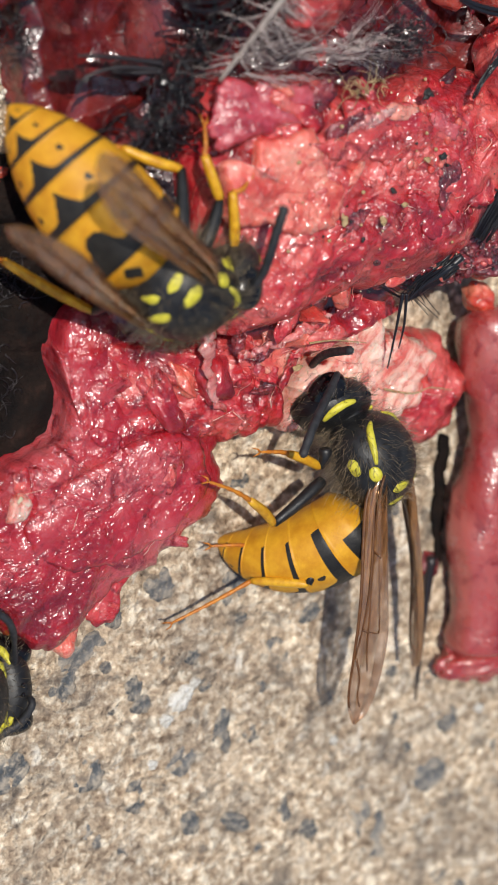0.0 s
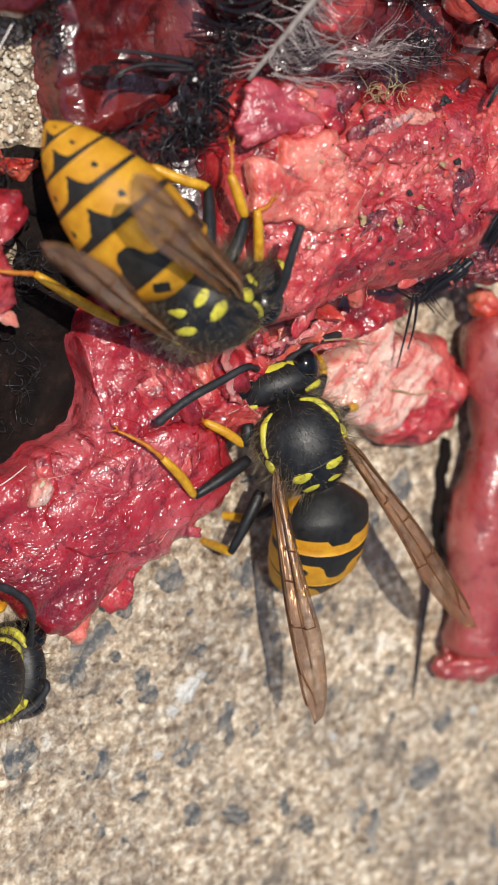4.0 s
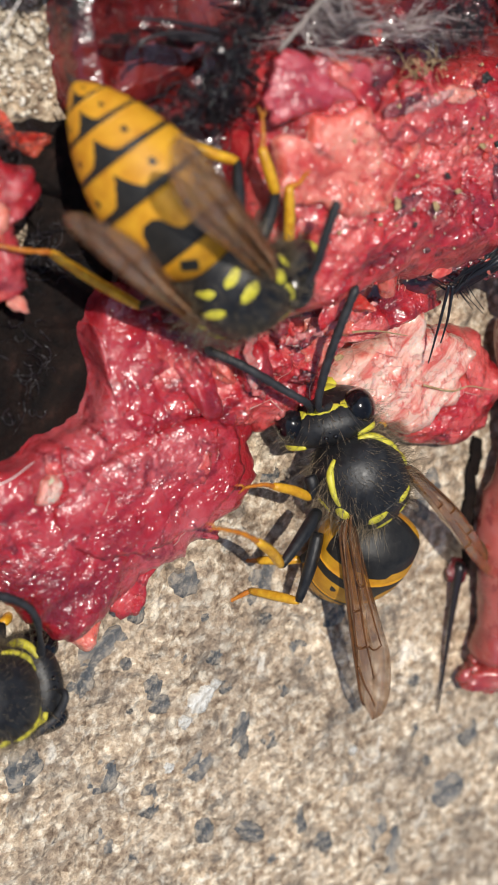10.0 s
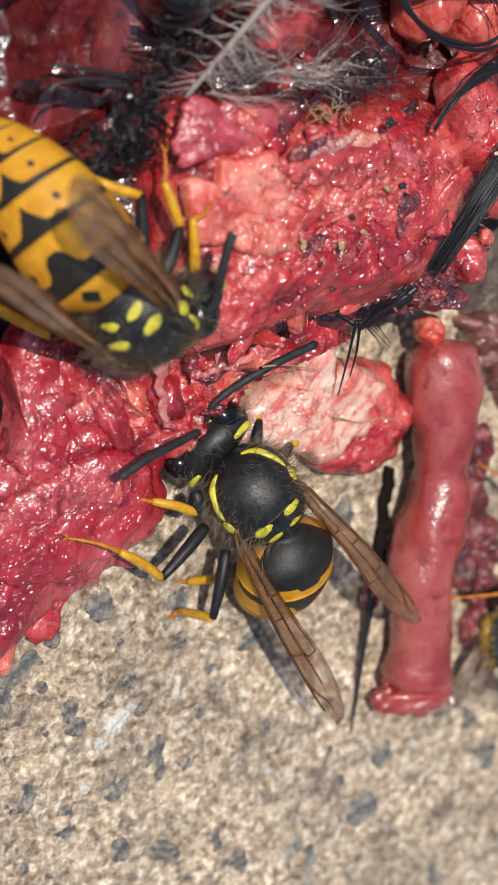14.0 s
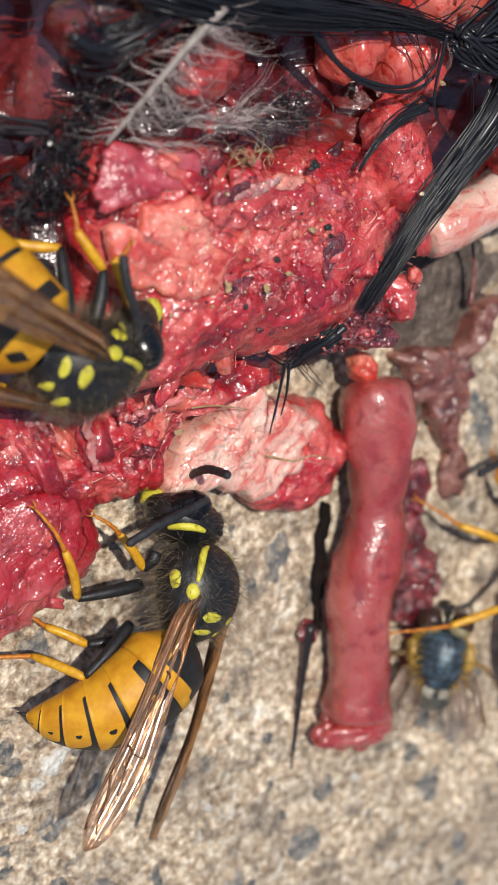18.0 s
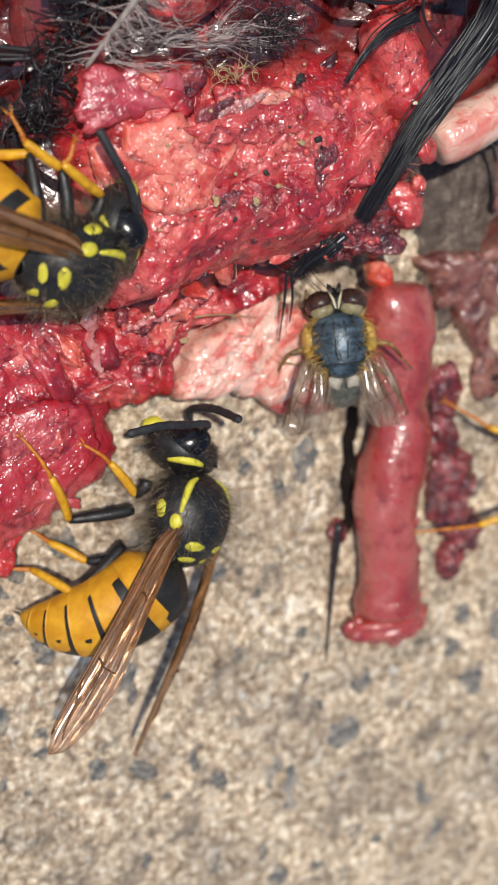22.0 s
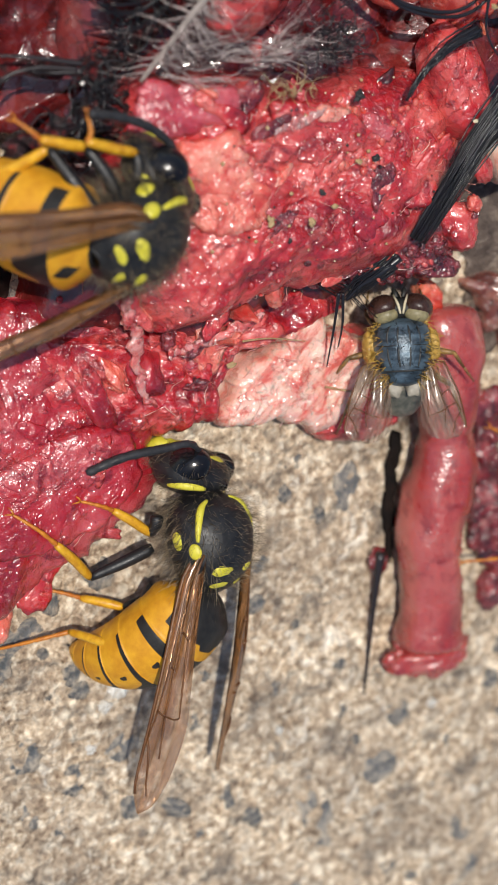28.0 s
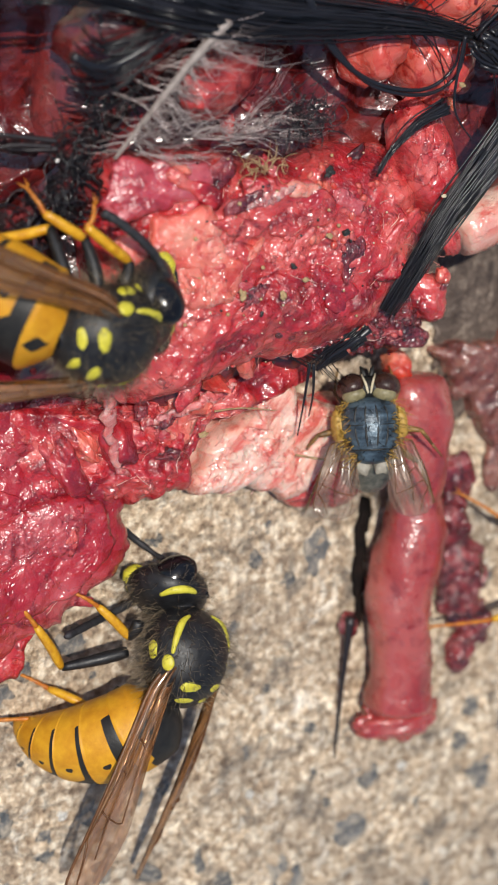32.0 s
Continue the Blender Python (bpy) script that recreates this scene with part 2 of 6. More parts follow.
def abdomen_mat():
    m = Mat("banded wasp abdomen", 0.5, 0.4)
    yel = m.ramp(m.noise(1.2, 4), (0.3, (0.52, 0.21, 0.008)), (0.7, (0.72, 0.37, 0.02)))
    blk = m.ramp(m.noise(3, 3), (0.3, (0.008, 0.008, 0.008)), (0.7, (0.022, 0.02, 0.018)))
    m.to("Base Color", m.mix(m.ramp(m.attr("mark"), (0.47, 0.0), (0.53, 1.0)), yel, blk))
    m.bump(m.noise(10, 3), 0.02, 0.7)
    return m.m


ABDOMEN = abdomen_mat()


def strand_mat(name, a, b, rough):
    m = Mat(name, rough, 0.5)
    m.to("Base Color", m.ramp(m.island(), (0.0, a), (1.0, b)))
    return m.m


FEATHER = strand_mat("black feather barbs", (0.003, 0.003, 0.004), (0.02, 0.02, 0.026), 0.3)
DOWN = strand_mat("grey down", (0.05, 0.03, 0.03), (0.72, 0.6, 0.56), 0.5)
FUR = strand_mat("dark matted fur", (0.004, 0.003, 0.004), (0.03, 0.024, 0.027), 0.35)
FUZZ = strand_mat("grey-brown insect hair", (0.06, 0.045, 0.03), (0.38, 0.29, 0.18), 0.6)
WHITE = strand_mat("white hair", (0.6, 0.55, 0.5), (0.85, 0.8, 0.75), 0.5)
SINEW = strand_mat("pale sinew", (0.6, 0.16, 0.13), (0.85, 0.62, 0.52), 0.3)
QUILL = chitin("translucent grey quill", (0.2, 0.16, 0.14), (0.34, 0.29, 0.26), 0.4)


def wing_mat(name, tint, through_share, rough, gloss=1.0):
    m = Mat(name, rough, 0.6)
    m.to("Base Color", m.ramp(m.noise(0.8, 4), (0.3, tint), (0.7, tuple(min(1, c * 1.9) for c in tint))))
    m.bump(m.noise(1.1, 3, 0.5, 0, (0.2, 2.4, 1)), 0.6, 1.0)
    m.to("Alpha", m.ramp(m.noise(0.7, 3, 0.5, 0, (0.3, 1.6, 1)), (0.35, 1 - through_share * 1.25), (0.65, min(1.0, 1.1 - through_share * 0.6))))
    m.set(Coat_Weight=gloss, Coat_IOR=2.2, Coat_Roughness=0.13, Metallic=0.4 * gloss)
    return m.m


WING = wing_mat("coppery brown wing membrane", (0.3, 0.14, 0.05), 0.55, 0.24)
VEIN = chitin("brown wing vein", (0.08, 0.03, 0.01), (0.16, 0.065, 0.02), 0.35)
FLYWING = wing_mat("clear fly wing membrane", (0.2, 0.14, 0.1), 0.78, 0.4, 0.3)


# ---- shapes, in millimetres ----
def part(name, bm, material, parent=None, label="", smooth=True):
    """Links a bmesh made in millimetres as one mesh object."""
    bmesh.ops.scale(bm, vec=(MM, MM, MM), verts=bm.verts)
    me = bpy.data.meshes.new(name)
    bm.to_mesh(me)
    bm.free()
    return placed(name, me, material, parent, label, smooth)


def placed(name, me, material, parent=None, label="", smooth=True):
    me.materials.append(material)
    if smooth:
        me.polygons.foreach_set("use_smooth", [True] * len(me.polygons))
    ob = new(name, me)
    if parent:
        ob.parent = parent
    return tagged(ob, label)


def raw(name, verts, faces, material, parent=None, label="", smooth=True):
    me = bpy.data.meshes.new(name)
    me.from_pydata([(x * MM, y * MM, z * MM) for x, y, z in verts], [], faces)
    return placed(name, me, material, parent, label, smooth)


def thing(name, label, category, place=(0, 0, 0), group=""):
    ob = new(name)
    ob.empty_display_size = 0.001
    ob.location = Vector(place) * MM
    return tagged(ob, label, category, group)


def spline(pts, n):
    """n points on a smooth curve through pts (of any dimension)."""
    p = np.array(pts, float)
    out = []
    for i in range(n):
        u = i / (n - 1) * (len(p) - 1)
        k = min(int(u), len(p) - 2)
        f = u - k
        a, b, c, d = p[max(k - 1, 0)], p[k], p[k + 1], p[min(k + 2, len(p) - 1)]
        out.append(0.5 * (2 * b + (c - a) * f + (2 * a - 5 * b + 4 * c - d) * f * f + (3 * b - a - 3 * c + d) * f ** 3))
    return np.array(out)


def tube_data(path, radii, sides, verts, faces, flat=1.0):
    """Adds a tapered closed tube along a path to lists of verts and faces."""
    path = np.asarray(path, float)
    n, base = len(path), len(verts)
    tang = np.gradient(path, axis=0)
    tang /= np.linalg.norm(tang, axis=1)[:, None] + 1e-9
    ref = np.array((0.0, 0.0, 1.0)) if abs(tang[:, 2]).mean() < 0.8 else np.array((1.0, 0.0, 0.0))
    for i in range(n):
        a = np.cross(tang[i], ref)
        a /= np.linalg.norm(a) + 1e-9
        b = np.cross(a, tang[i])
        r = radii[i] if hasattr(radii, "__len__") else radii
        for k in range(sides):
            w = 2 * pi * k / sides
            verts.append(tuple(path[i] + r * (cos(w) * a + flat * sin(w) * b)))
    for i in range(n - 1):
        for k in range(sides):
            q = (k + 1) % sides
            faces.append((base + i * sides + k, base + i * sides + q, base + (i + 1) * sides + q, base + (i + 1) * sides + k))
    faces.append(tuple(base + k for k in reversed(range(sides))))
    faces.append(tuple(base + (n - 1) * sides + k for k in range(sides)))


def tube(name, path, radii, material, parent=None, label="", sides=10, flat=1.0):
    v, f = [], []
    tube_data(path, radii, sides, v, f, flat)
    return raw(name, v, f, material, parent, label)


def strands(name, paths, radius, material, parent=None, label="", sides=3, flat=1.0):
    v, f = [], []
    for p in paths:
        n = len(p)
        tube_data(p, [radius * (1 - 0.75 * i / (n - 1)) for i in range(n)], sides, v, f, flat)
    return raw(name, v, f, material, parent, label)


def fbm(x, y, z, octaves=4):
    return noise.fractal((x, y, z), 1.0, 2.1, octaves)


def lobe(name, outline, high, material, parent, label="", rim=0.5, flatness=3.0, tilt=(0, 0), rough=0.5, seed=0, rings=34, segs=150,
         base=0.0, ragged=0.35, centre=None, scale=0.5, pit=0.0):
    """A lump of flesh over a closed outline: high in the middle, rounded to a rim, uneven all over, down to its base."""
    o = np.array(outline, float)[:, :2]
    c = o.mean(0) if centre is None else np.array(centre, float)
    loop = spline(np.vstack([o, o[:1]]), segs + 1)[:-1]
    verts, faces = [], []
    off = seed * 17.3
    for i in range(segs):
        d = loop[i] - c
        k = 1 + ragged * 0.25 * fbm(loop[i][0] * 0.8, loop[i][1] * 0.8, off, 5) / max(1.0, np.linalg.norm(d)) * 4
        loop[i] = c + d * k
    verts.append((c[0], c[1], 0))
    for j in range(1, rings + 1):
        r = j / rings
        for i in range(segs):
            p = c + (loop[i] - c) * r
            verts.append((p[0], p[1], r))
    top = []
    for x, y, r in verts:
        dome = (1 - r ** flatness) ** (1 / 2.0)
        h = rim + (high - rim) * dome - pit * max(0.0, 1 - (r / 0.75) ** 2)
        h += (x - c[0]) * tilt[0] + (y - c[1]) * tilt[1]
        n = fbm(x * scale, y * scale, off + 3, 5) * rough + fbm(x * 2.1, y * 2.1, off + 9, 3) * rough * 0.14
        top.append((x, y, max(base + 0.05, base + h + n * (0.3 + 0.7 * dome))))
    n = len(top)
    for i in range(segs):
        faces.append((0, 1 + i, 1 + (i + 1) % segs))
        for j in range(rings - 1):
            a, b = 1 + j * segs, 1 + (j + 1) * segs
            q = (i + 1) % segs
            faces.append((a + i, b + i, b + q, a + q))
    last = 1 + (rings - 1) * segs
    for i in range(segs):
        x, y, z = top[last + i]
        d = np.array((x, y)) - c
        x, y = c + d * (1 - 0.25 / max(0.5, np.linalg.norm(d)))
        top.append((x, y, base - 0.2))
    for i in range(segs):
        q = (i + 1) % segs
        faces.append((last + i, n + i, n + q, last + q))
    faces.append(tuple(n + i for i in range(segs)))
    return raw(name, top, faces, material, parent, label)


def blob(name, place, size, material, parent=None, label="", seed=0, rough=0.15, detail=3, turn=(0, 0, 0)):
    """An uneven rounded lump."""
    bm = bmesh.new()
    bmesh.ops.create_icosphere(bm, subdivisions=detail, radius=1)
    e = Euler([radians(a) for a in turn]).to_matrix()
    for v in bm.verts:
        k = 1 + rough * fbm(v.co.x * 1.4, v.co.y * 1.4, v.co.z * 1.4 + seed * 5.1)
        v.co = e @ Vector((v.co.x * size[0] * k, v.co.y * size[1] * k, v.co.z * size[2] * k)) + Vector(place)
    return part(name, bm, material, parent, label)


# ---- the concrete ground: one sheet, fine in the middle, out to the horizon ----
def ground():
    fine = [-27 + i * 0.3 for i in range(190)]
    out = [31 * 1.5 ** i for i in range(1, 30)]
    xs = [-v - 0 for v in reversed(out)] + fine + out
    fine = [-36 + i * 0.3 for i in range(240)]
    ys = [-v - 6 for v in reversed(out)] + fine + [v + 6 for v in out]
    verts = []
    for y in ys:
        for x in xs:
            near = abs(x) < 34 and abs(y) < 42
            z = (fbm(x * 0.45, y * 0.45, 1, 3) * 0.26 + fbm(x * 1.6, y * 1.6, 5, 3) * 0.2) if near else -0.05
            verts.append((x, y, z))
    n = len(xs)
    faces = [(j * n + i, j * n + i + 1, (j + 1) * n + i + 1, (j + 1) * n + i) for j in range(len(ys) - 1) for i in range(n - 1)]
    return tagged(raw("ground", verts, faces, GROUND), "sandy grey-beige weathered concrete with dark aggregate stones", "ground", kind="structure")


GND = ground()


def stone_mesh(seed):
    bm = bmesh.new()
    n = 24
    ang = [2 * pi * i / n for i in range(n)]
    rad = [0.85 + 0.3 * fbm(1.3 * cos(a), 1.3 * sin(a), seed * 7.7, 4) for a in ang]
    rows = []
    for k, z in ((1.05, -0.3), (1.0, 0.0), (0.82, 0.08), (0.45, 0.11)):
        rows.append([bm.verts.new((k * r * cos(a) * MM, k * r * sin(a) * MM, (z + 0.07 * fbm(2 * k * cos(a), 2 * k * sin(a), seed)) * MM)) for a, r in zip(ang, rad)])
    for a, b in zip(rows, rows[1:]):
        for i in range(n):
            bm.faces.new((a[i], a[(i + 1) % n], b[(i + 1) % n], b[i]))
    bm.faces.new(rows[-1])
    me = bpy.data.meshes.new("stone")
    bm.to_mesh(me)
    bm.free()
    me.materials.append(STONE)
    me.polygons.foreach_set("use_smooth", [True] * len(me.polygons))
    return me


def stones():
    kinds = [stone_mesh(s) for s in range(12)]
    rnd = random.Random(4)

    def lay(x, y, a, b, turn):
        ob = new("stone", rnd.choice(kinds))
        ob.parent = GND
        ob.location = (x * MM, y * MM, -0.07 * MM)
        ob.rotation_euler = (0, 0, radians(turn))
        ob.scale = (a * 1.35, b * 1.35, 1.0)

    seen = [
        (-9.4, -17.8, 0.90, 0.85, 20),
        (-5.4, -12.4, 0.50, 0.45, 0),
        (-4.2, -18.4, 0.95, 0.80, 40),
        (-8.9, -21.1, 0.95, 0.80, 10),
        (-6.8, -19.3, 0.45, 0.50, 0),
        (-9.5, -11.3, 1.20, 0.70, 30),
        (-10.5, -12.9, 0.90, 0.60, 50),
        (1.6, -13.6, 0.60, 0.90, 10),
        (-1.8, -16.9, 0.40, 1.00, -25),
        (-4.9, -8.6, 0.80, 0.70, 0),
        (-0.7, -9.3, 1.00, 0.70, 60),
        (-1.2, -22.7, 0.90, 0.40, -30),
        (3.3, -24.3, 0.50, 0.40, 0),
        (1.8, -22.8, 0.35, 0.80, 5),
        (7.2, -25.1, 0.90, 2.20, 15),
        (11.3, -23.3, 1.10, 0.90, 0),
        (4.8, -17.0, 0.40, 0.40, 0),
        (12.2, -19.8, 0.60, 0.50, 40),
        (8.8, -19.1, 0.40, 0.30, 0),
        (16.2, -21.3, 0.90, 0.70, 0),
        (-3.7, -10.6, 0.50, 0.30, 0),
        (-3.3, -12.7, 0.40, 0.50, 0),
        (-6.7, -13.8, 0.50, 0.60, 0),
        (0.0, -17.9, 0.50, 0.40, 0),
        (-7.6, -9.6, 0.50, 0.60, 0),
        (20.1, -9.2, 0.40, 0.40, 0),
        (19.4, -17.2, 0.50, 0.60, 0),
        (21.8, -18.1, 0.70, 0.60, 0),
        (20.3, -21.3, 0.40, 0.90, -40),
        (18.7, -19.3, 0.50, 0.50, 0),
        (22.4, -26.1, 0.70, 0.80, 0),
        (16.8, -28.6, 0.60, 0.80, 30),
        (20.0, -28.6, 0.50, 0.50, 0),
        (12.6, -20.2, 0.60, 0.70, 0),
        (8.6, -19.3, 0.40, 0.40, 0),
        (17.6, -31.2, 0.50, 1.00, -30),
        (5.8, -3.9, 0.60, 0.80, 10),
        (9.2, -6.1, 0.80, 1.20, 0),
        (7.4, -7.4, 0.40, 0.40, 0),
        (20.3, -22.1, 0.60, 0.60, 0),
        (21.8, -18.4, 0.70, 0.90, 0),
        (22.6, -0.5, 0.80, 1.40, 20),
        (18.4, 7.0, 1.20, 2.00, 10),
        (7.5, -25.1, 0.70, 1.30, 15),
        (-1.6, -18.0, 0.30, 0.60, 0),
        (2.0, -23.2, 0.30, 0.50, 0),
        (3.5, -24.7, 0.40, 0.35, 0),
        (-0.9, -23.1, 0.60, 0.30, -15),
        (12.5, -20.4, 0.40, 0.45, 0),
        (11.6, -23.1, 0.60, 0.45, 0),
        (19.7, -21.3, 0.30, 0.60, -35),
        (22.0, -18.1, 0.55, 0.55, 0),
        (6.1, -30.1, 0.40, 0.90, 10),
        (9.5, -31.6, 0.50, 0.30, 0),
        (17.1, -31.6, 0.30, 1.10, -40),
        (16.5, -28.2, 0.35, 0.50, 0),
        (-6.9, -20.2, 0.50, 0.40, 0),
        (-3.8, -22.1, 0.50, 0.70, 20),
        (-6.3, -14.7, 0.50, 0.50, 0),
        (15.7, -22.0, 0.30, 0.80, 5),
        (13.6, -30.9, 0.35, 0.30, 0),
        (-1.2, -28.5, 0.30, 0.50, 0),
        (1.1, -29.5, 0.25, 0.50, 0),
    ]
    for x, y, a, b, turn in seen:
        lay(x, y, a, b, turn)
    done = [(x, y) for x, y, *_ in seen]
    while len(done) < 175:
        x, y = rnd.uniform(-26, 29), rnd.uniform(-34, 30)
        if all(hypot(x - u, y - v) > 1.6 for u, v in done):
            done.append((x, y))
            s = rnd.uniform(0.25, 0.6) if (-13 < x < 20 and -27 < y < -8) else rnd.uniform(0.3, 1.0)
            lay(x, y, s, s * rnd.uniform(0.6, 1.0), rnd.uniform(0, 180))


stones()


def quartz():
    """Pale quartz grains that sit in the concrete."""
    me = stone_mesh(31)
    me.materials.clear()
    me.materials.append(QUARTZ)
    for x, y, a, b, turn in [
        (-4.2, -15.0, 0.80, 0.60, 30),
        (-5.0, -15.9, 0.50, 0.40, 0),
        (-5.9, -18.2, 0.45, 0.40, 0),
        (-3.3, -14.2, 0.40, 0.30, 0),
        (5.0, -19.5, 0.30, 0.30, 0),
        (-3.8, -14.6, 0.60, 0.50, 20),
        (14.7, -19.9, 0.40, 0.30, 0),
    ]:
        ob = new("pale_stone", me)
        ob.parent = GND
        ob.location = (x * MM, y * MM, 0.05 * MM)
        ob.rotation_euler = (0, 0, radians(turn))
        ob.scale = (a, b, 0.8)


quartz()

SAND = Mat("pale sand", 0.6, 0.4)
SAND.to("Base Color", SAND.ramp(SAND.island(), (0.0, (0.2, 0.15, 0.1)), (0.35, (0.5, 0.41, 0.3)), (0.7, (0.72, 0.64, 0.5)), (1.0, (0.86, 0.82, 0.73))))
SAND = SAND.bump(SAND.noise(4, 4), 0.1, 0.8).m


def sand():
    """Loose coarse sand on the concrete beside the carcass."""
    rnd = random.Random(77)
    bm = bmesh.new()
    for k in range(2600):
        x, y = rnd.gauss(-14.6, 2.0), rnd.gauss(18.2, 2.8)
        r = rnd.uniform(0.05, 0.17) * (1.7 if rnd.random() < 0.08 else 1)
        m = Matrix.LocRotScale((x, y, 0.1 + r * 0.3), Euler((rnd.uniform(0, 3), rnd.uniform(0, 3), rnd.uniform(0, 3))), (r, r * rnd.uniform(0.6, 1), r * rnd.uniform(0.5, 0.9)))
        bmesh.ops.create_icosphere(bm, subdivisions=1, radius=1.0, matrix=m)
    tagged(part("sand", bm, SAND, None, "loose coarse pale sand lying on the concrete", False), "", "sand", kind="stuff")


sand()

# ---- the carcass: lumps and sheets of raw flesh ----
CARCASS = thing("carcass", "torn open raw red bird carcass lying on concrete", "carcass")
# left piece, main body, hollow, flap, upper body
lobe("bed_of_flesh", [(-9, 5), (-2, 3), (4, 4), (10, 6), (16, 11), (22, 16), (24, 24), (20, 34), (8, 36), (-4, 34), (-7, 26), (-7, 18), (-8, 11)], 4.6, DEEP_SHADED, CARCASS, "wet deep red flesh darkened with painted shade", rim=1.5, flatness=6, rough=0.6, seed=1, rings=40)
lobe("muscle", [(-4.53, 16.48, 7.0), (-0.26, 16.50, 7.0), (3.62, 15.78, 7.0), (8.03, 16.33, 7.0), (11.33, 15.36, 7.0), (12.41, 12.55, 7.0), (11.09, 9.87, 7.0), (8.76, 7.29, 7.0), (4.82, 6.46, 7.0), (2.27, 6.06, 7.0), (-0.81, 5.34, 7.0), (-3.51, 4.87, 7.0), (-5.16, 7.18, 7.0), (-5.45, 10.56, 7.0), (-5.46, 13.83, 7.0)], 7.8, RED, CARCASS, "wet granular crimson muscle", rim=4.2, flatness=4, rough=0.5, seed=2, rings=60, segs=240, scale=0.6)
lobe("muscle", [(-17.53, -4.70, 3.0), (-16.53, -2.03, 3.0), (-13.44, -0.63, 3.0), (-10.6, 1.55, 3.0), (-10.9, 4.6, 3.0), (-9.6, 6.5, 3.0), (-6.96, 5.65, 3.0), (-4.32, 3.88, 3.0), (-2.91, -0.01, 3.0), (-3.17, -3.54, 3.0), (-5.75, -5.95, 3.0), (-8.73, -7.41, 3.0), (-11.78, -9.64, 3.0), (-13.87, -8.45, 3.0)], 3.5, FLAP, CARCASS, "magenta sheet of muscle with a thin ragged rim", rim=2.2, flatness=5, rough=0.4, seed=3, rings=50, segs=220, ragged=0.5)
lobe("muscle", [(-23.68, 12.17, 4.0), (-20.95, 12.06, 4.0), (-17.14, 12.14, 4.0), (-13.65, 11.66, 4.0), (-13.81, 10.14, 4.0), (-14.97, 9.49, 4.0), (-14.28, 8.27, 4.0), (-14.39, 6.84, 4.0), (-16.06, 6.49, 4.0), (-16.46, 5.57, 4.0), (-17.84, 5.68, 4.0), (-18.65, 3.61, 4.0), (-20.32, 4.48, 4.0), (-24.03, 5.29, 4.0)], 4.0, FLAP, CARCASS, "pinkish red torn muscle", rim=3.0, flatness=5, rough=0.4, seed=4, ragged=0.7)
# the hollow's shade is part of its flesh colour
lobe("hollow", [(-12.09, 17.67, 4.0), (-12.09, 20.53, 4.0), (-10.47, 22.74, 4.0), (-6.62, 23.75, 4.0), (-1.92, 21.63, 4.0), (-2.37, 18.35, 4.0), (-4.56, 16.23, 4.0), (-6.73, 14.85, 4.0), (-9.91, 13.77, 4.0), (-11.33, 13.58, 4.0), (-11.84, 15.65, 4.0)], 3.4, DEEP_SHADED, CARCASS, "smooth deep red hollow with shade in its colour", rim=2.6, flatness=5, rough=0.2, seed=5, pit=1.2)
lobe("muscle", [(-21.42, 23.94, 5.0), (-18.01, 22.07, 5.0), (-16.93, 19.62, 5.0), (-15.07, 19.11, 5.0), (-12.18, 19.67, 5.0), (-10.20, 21.43, 5.0), (-10.23, 25.27, 5.0)], 5.0, DEEP_SHADED, CARCASS, "deep red flesh edge darkened with painted shade", rim=3.5, flatness=6, rough=0.6, seed=6)
# dark skin sheets whose near-black colour also gives the gap its shade
lobe("skin", [(-10.50, 5.63, 1.0), (-13.79, 5.88, 1.0), (-16.74, 4.12, 1.0), (-19.35, 2.88, 1.0), (-21.94, 0.69, 1.0), (-22.18, -4.30, 1.0), (-19.71, -6.24, 1.0), (-17.05, -5.61, 1.0), (-15.08, -2.72, 1.0), (-11.99, -0.47, 1.0), (-9.98, 1.42, 1.0)], 1.0, SKIN_SHADE, CARCASS, "dark matted furry skin with the gap's shade painted in", rim=0.4, flatness=4, rough=0.5, seed=41)
lobe("skin", [(-18.05, 12.56, 0.6), (-15.57, 13.17, 0.6), (-12.76, 13.32, 0.6), (-10.12, 13.23, 0.6), (-8.76, 10.97, 0.6), (-10.39, 9.81, 0.6), (-13.57, 10.47, 0.6), (-16.61, 10.87, 0.6), (-18.57, 11.20, 0.6)], 1.2, SKIN_SHADE, CARCASS, "dark furry skin edge with painted shade", rim=0.5, flatness=4, rough=0.4, seed=42)
lobe("skin", [(-14.12, 10.57, 0.8), (-11.71, 10.71, 0.8), (-9.52, 9.11, 0.8), (-8.98, 6.52, 0.8), (-9.85, 4.51, 0.8), (-12.37, 4.21, 0.8), (-14.25, 5.38, 0.8), (-13.40, 7.33, 0.8), (-12.96, 9.04, 0.8)], 0.9, SKIN_SHADE, CARCASS, "dark skin with painted shade under the wasp", rim=0.4, flatness=4, rough=0.4, seed=45)
# salmon flakes on the main body
lobe("flake", [(-3.63, 12.42, 8.0), (-3.17, 13.75, 8.0), (-1.02, 14.03, 8.0), (-0.30, 13.42, 8.0), (0.27, 12.23, 8.0), (1.14, 11.12, 8.0), (0.52, 9.87, 8.0), (-1.26, 9.66, 8.0), (-2.99, 10.21, 8.0), (-4.69, 10.37, 8.0), (-5.03, 12.40, 8.0), (-4.59, 13.24, 8.0)], 0.9, SALMON, CARCASS, "salmon pink raised flake with a torn edge", rim=0.5, flatness=8, rough=0.3, seed=7, base=7.25, ragged=0.45, rings=24)
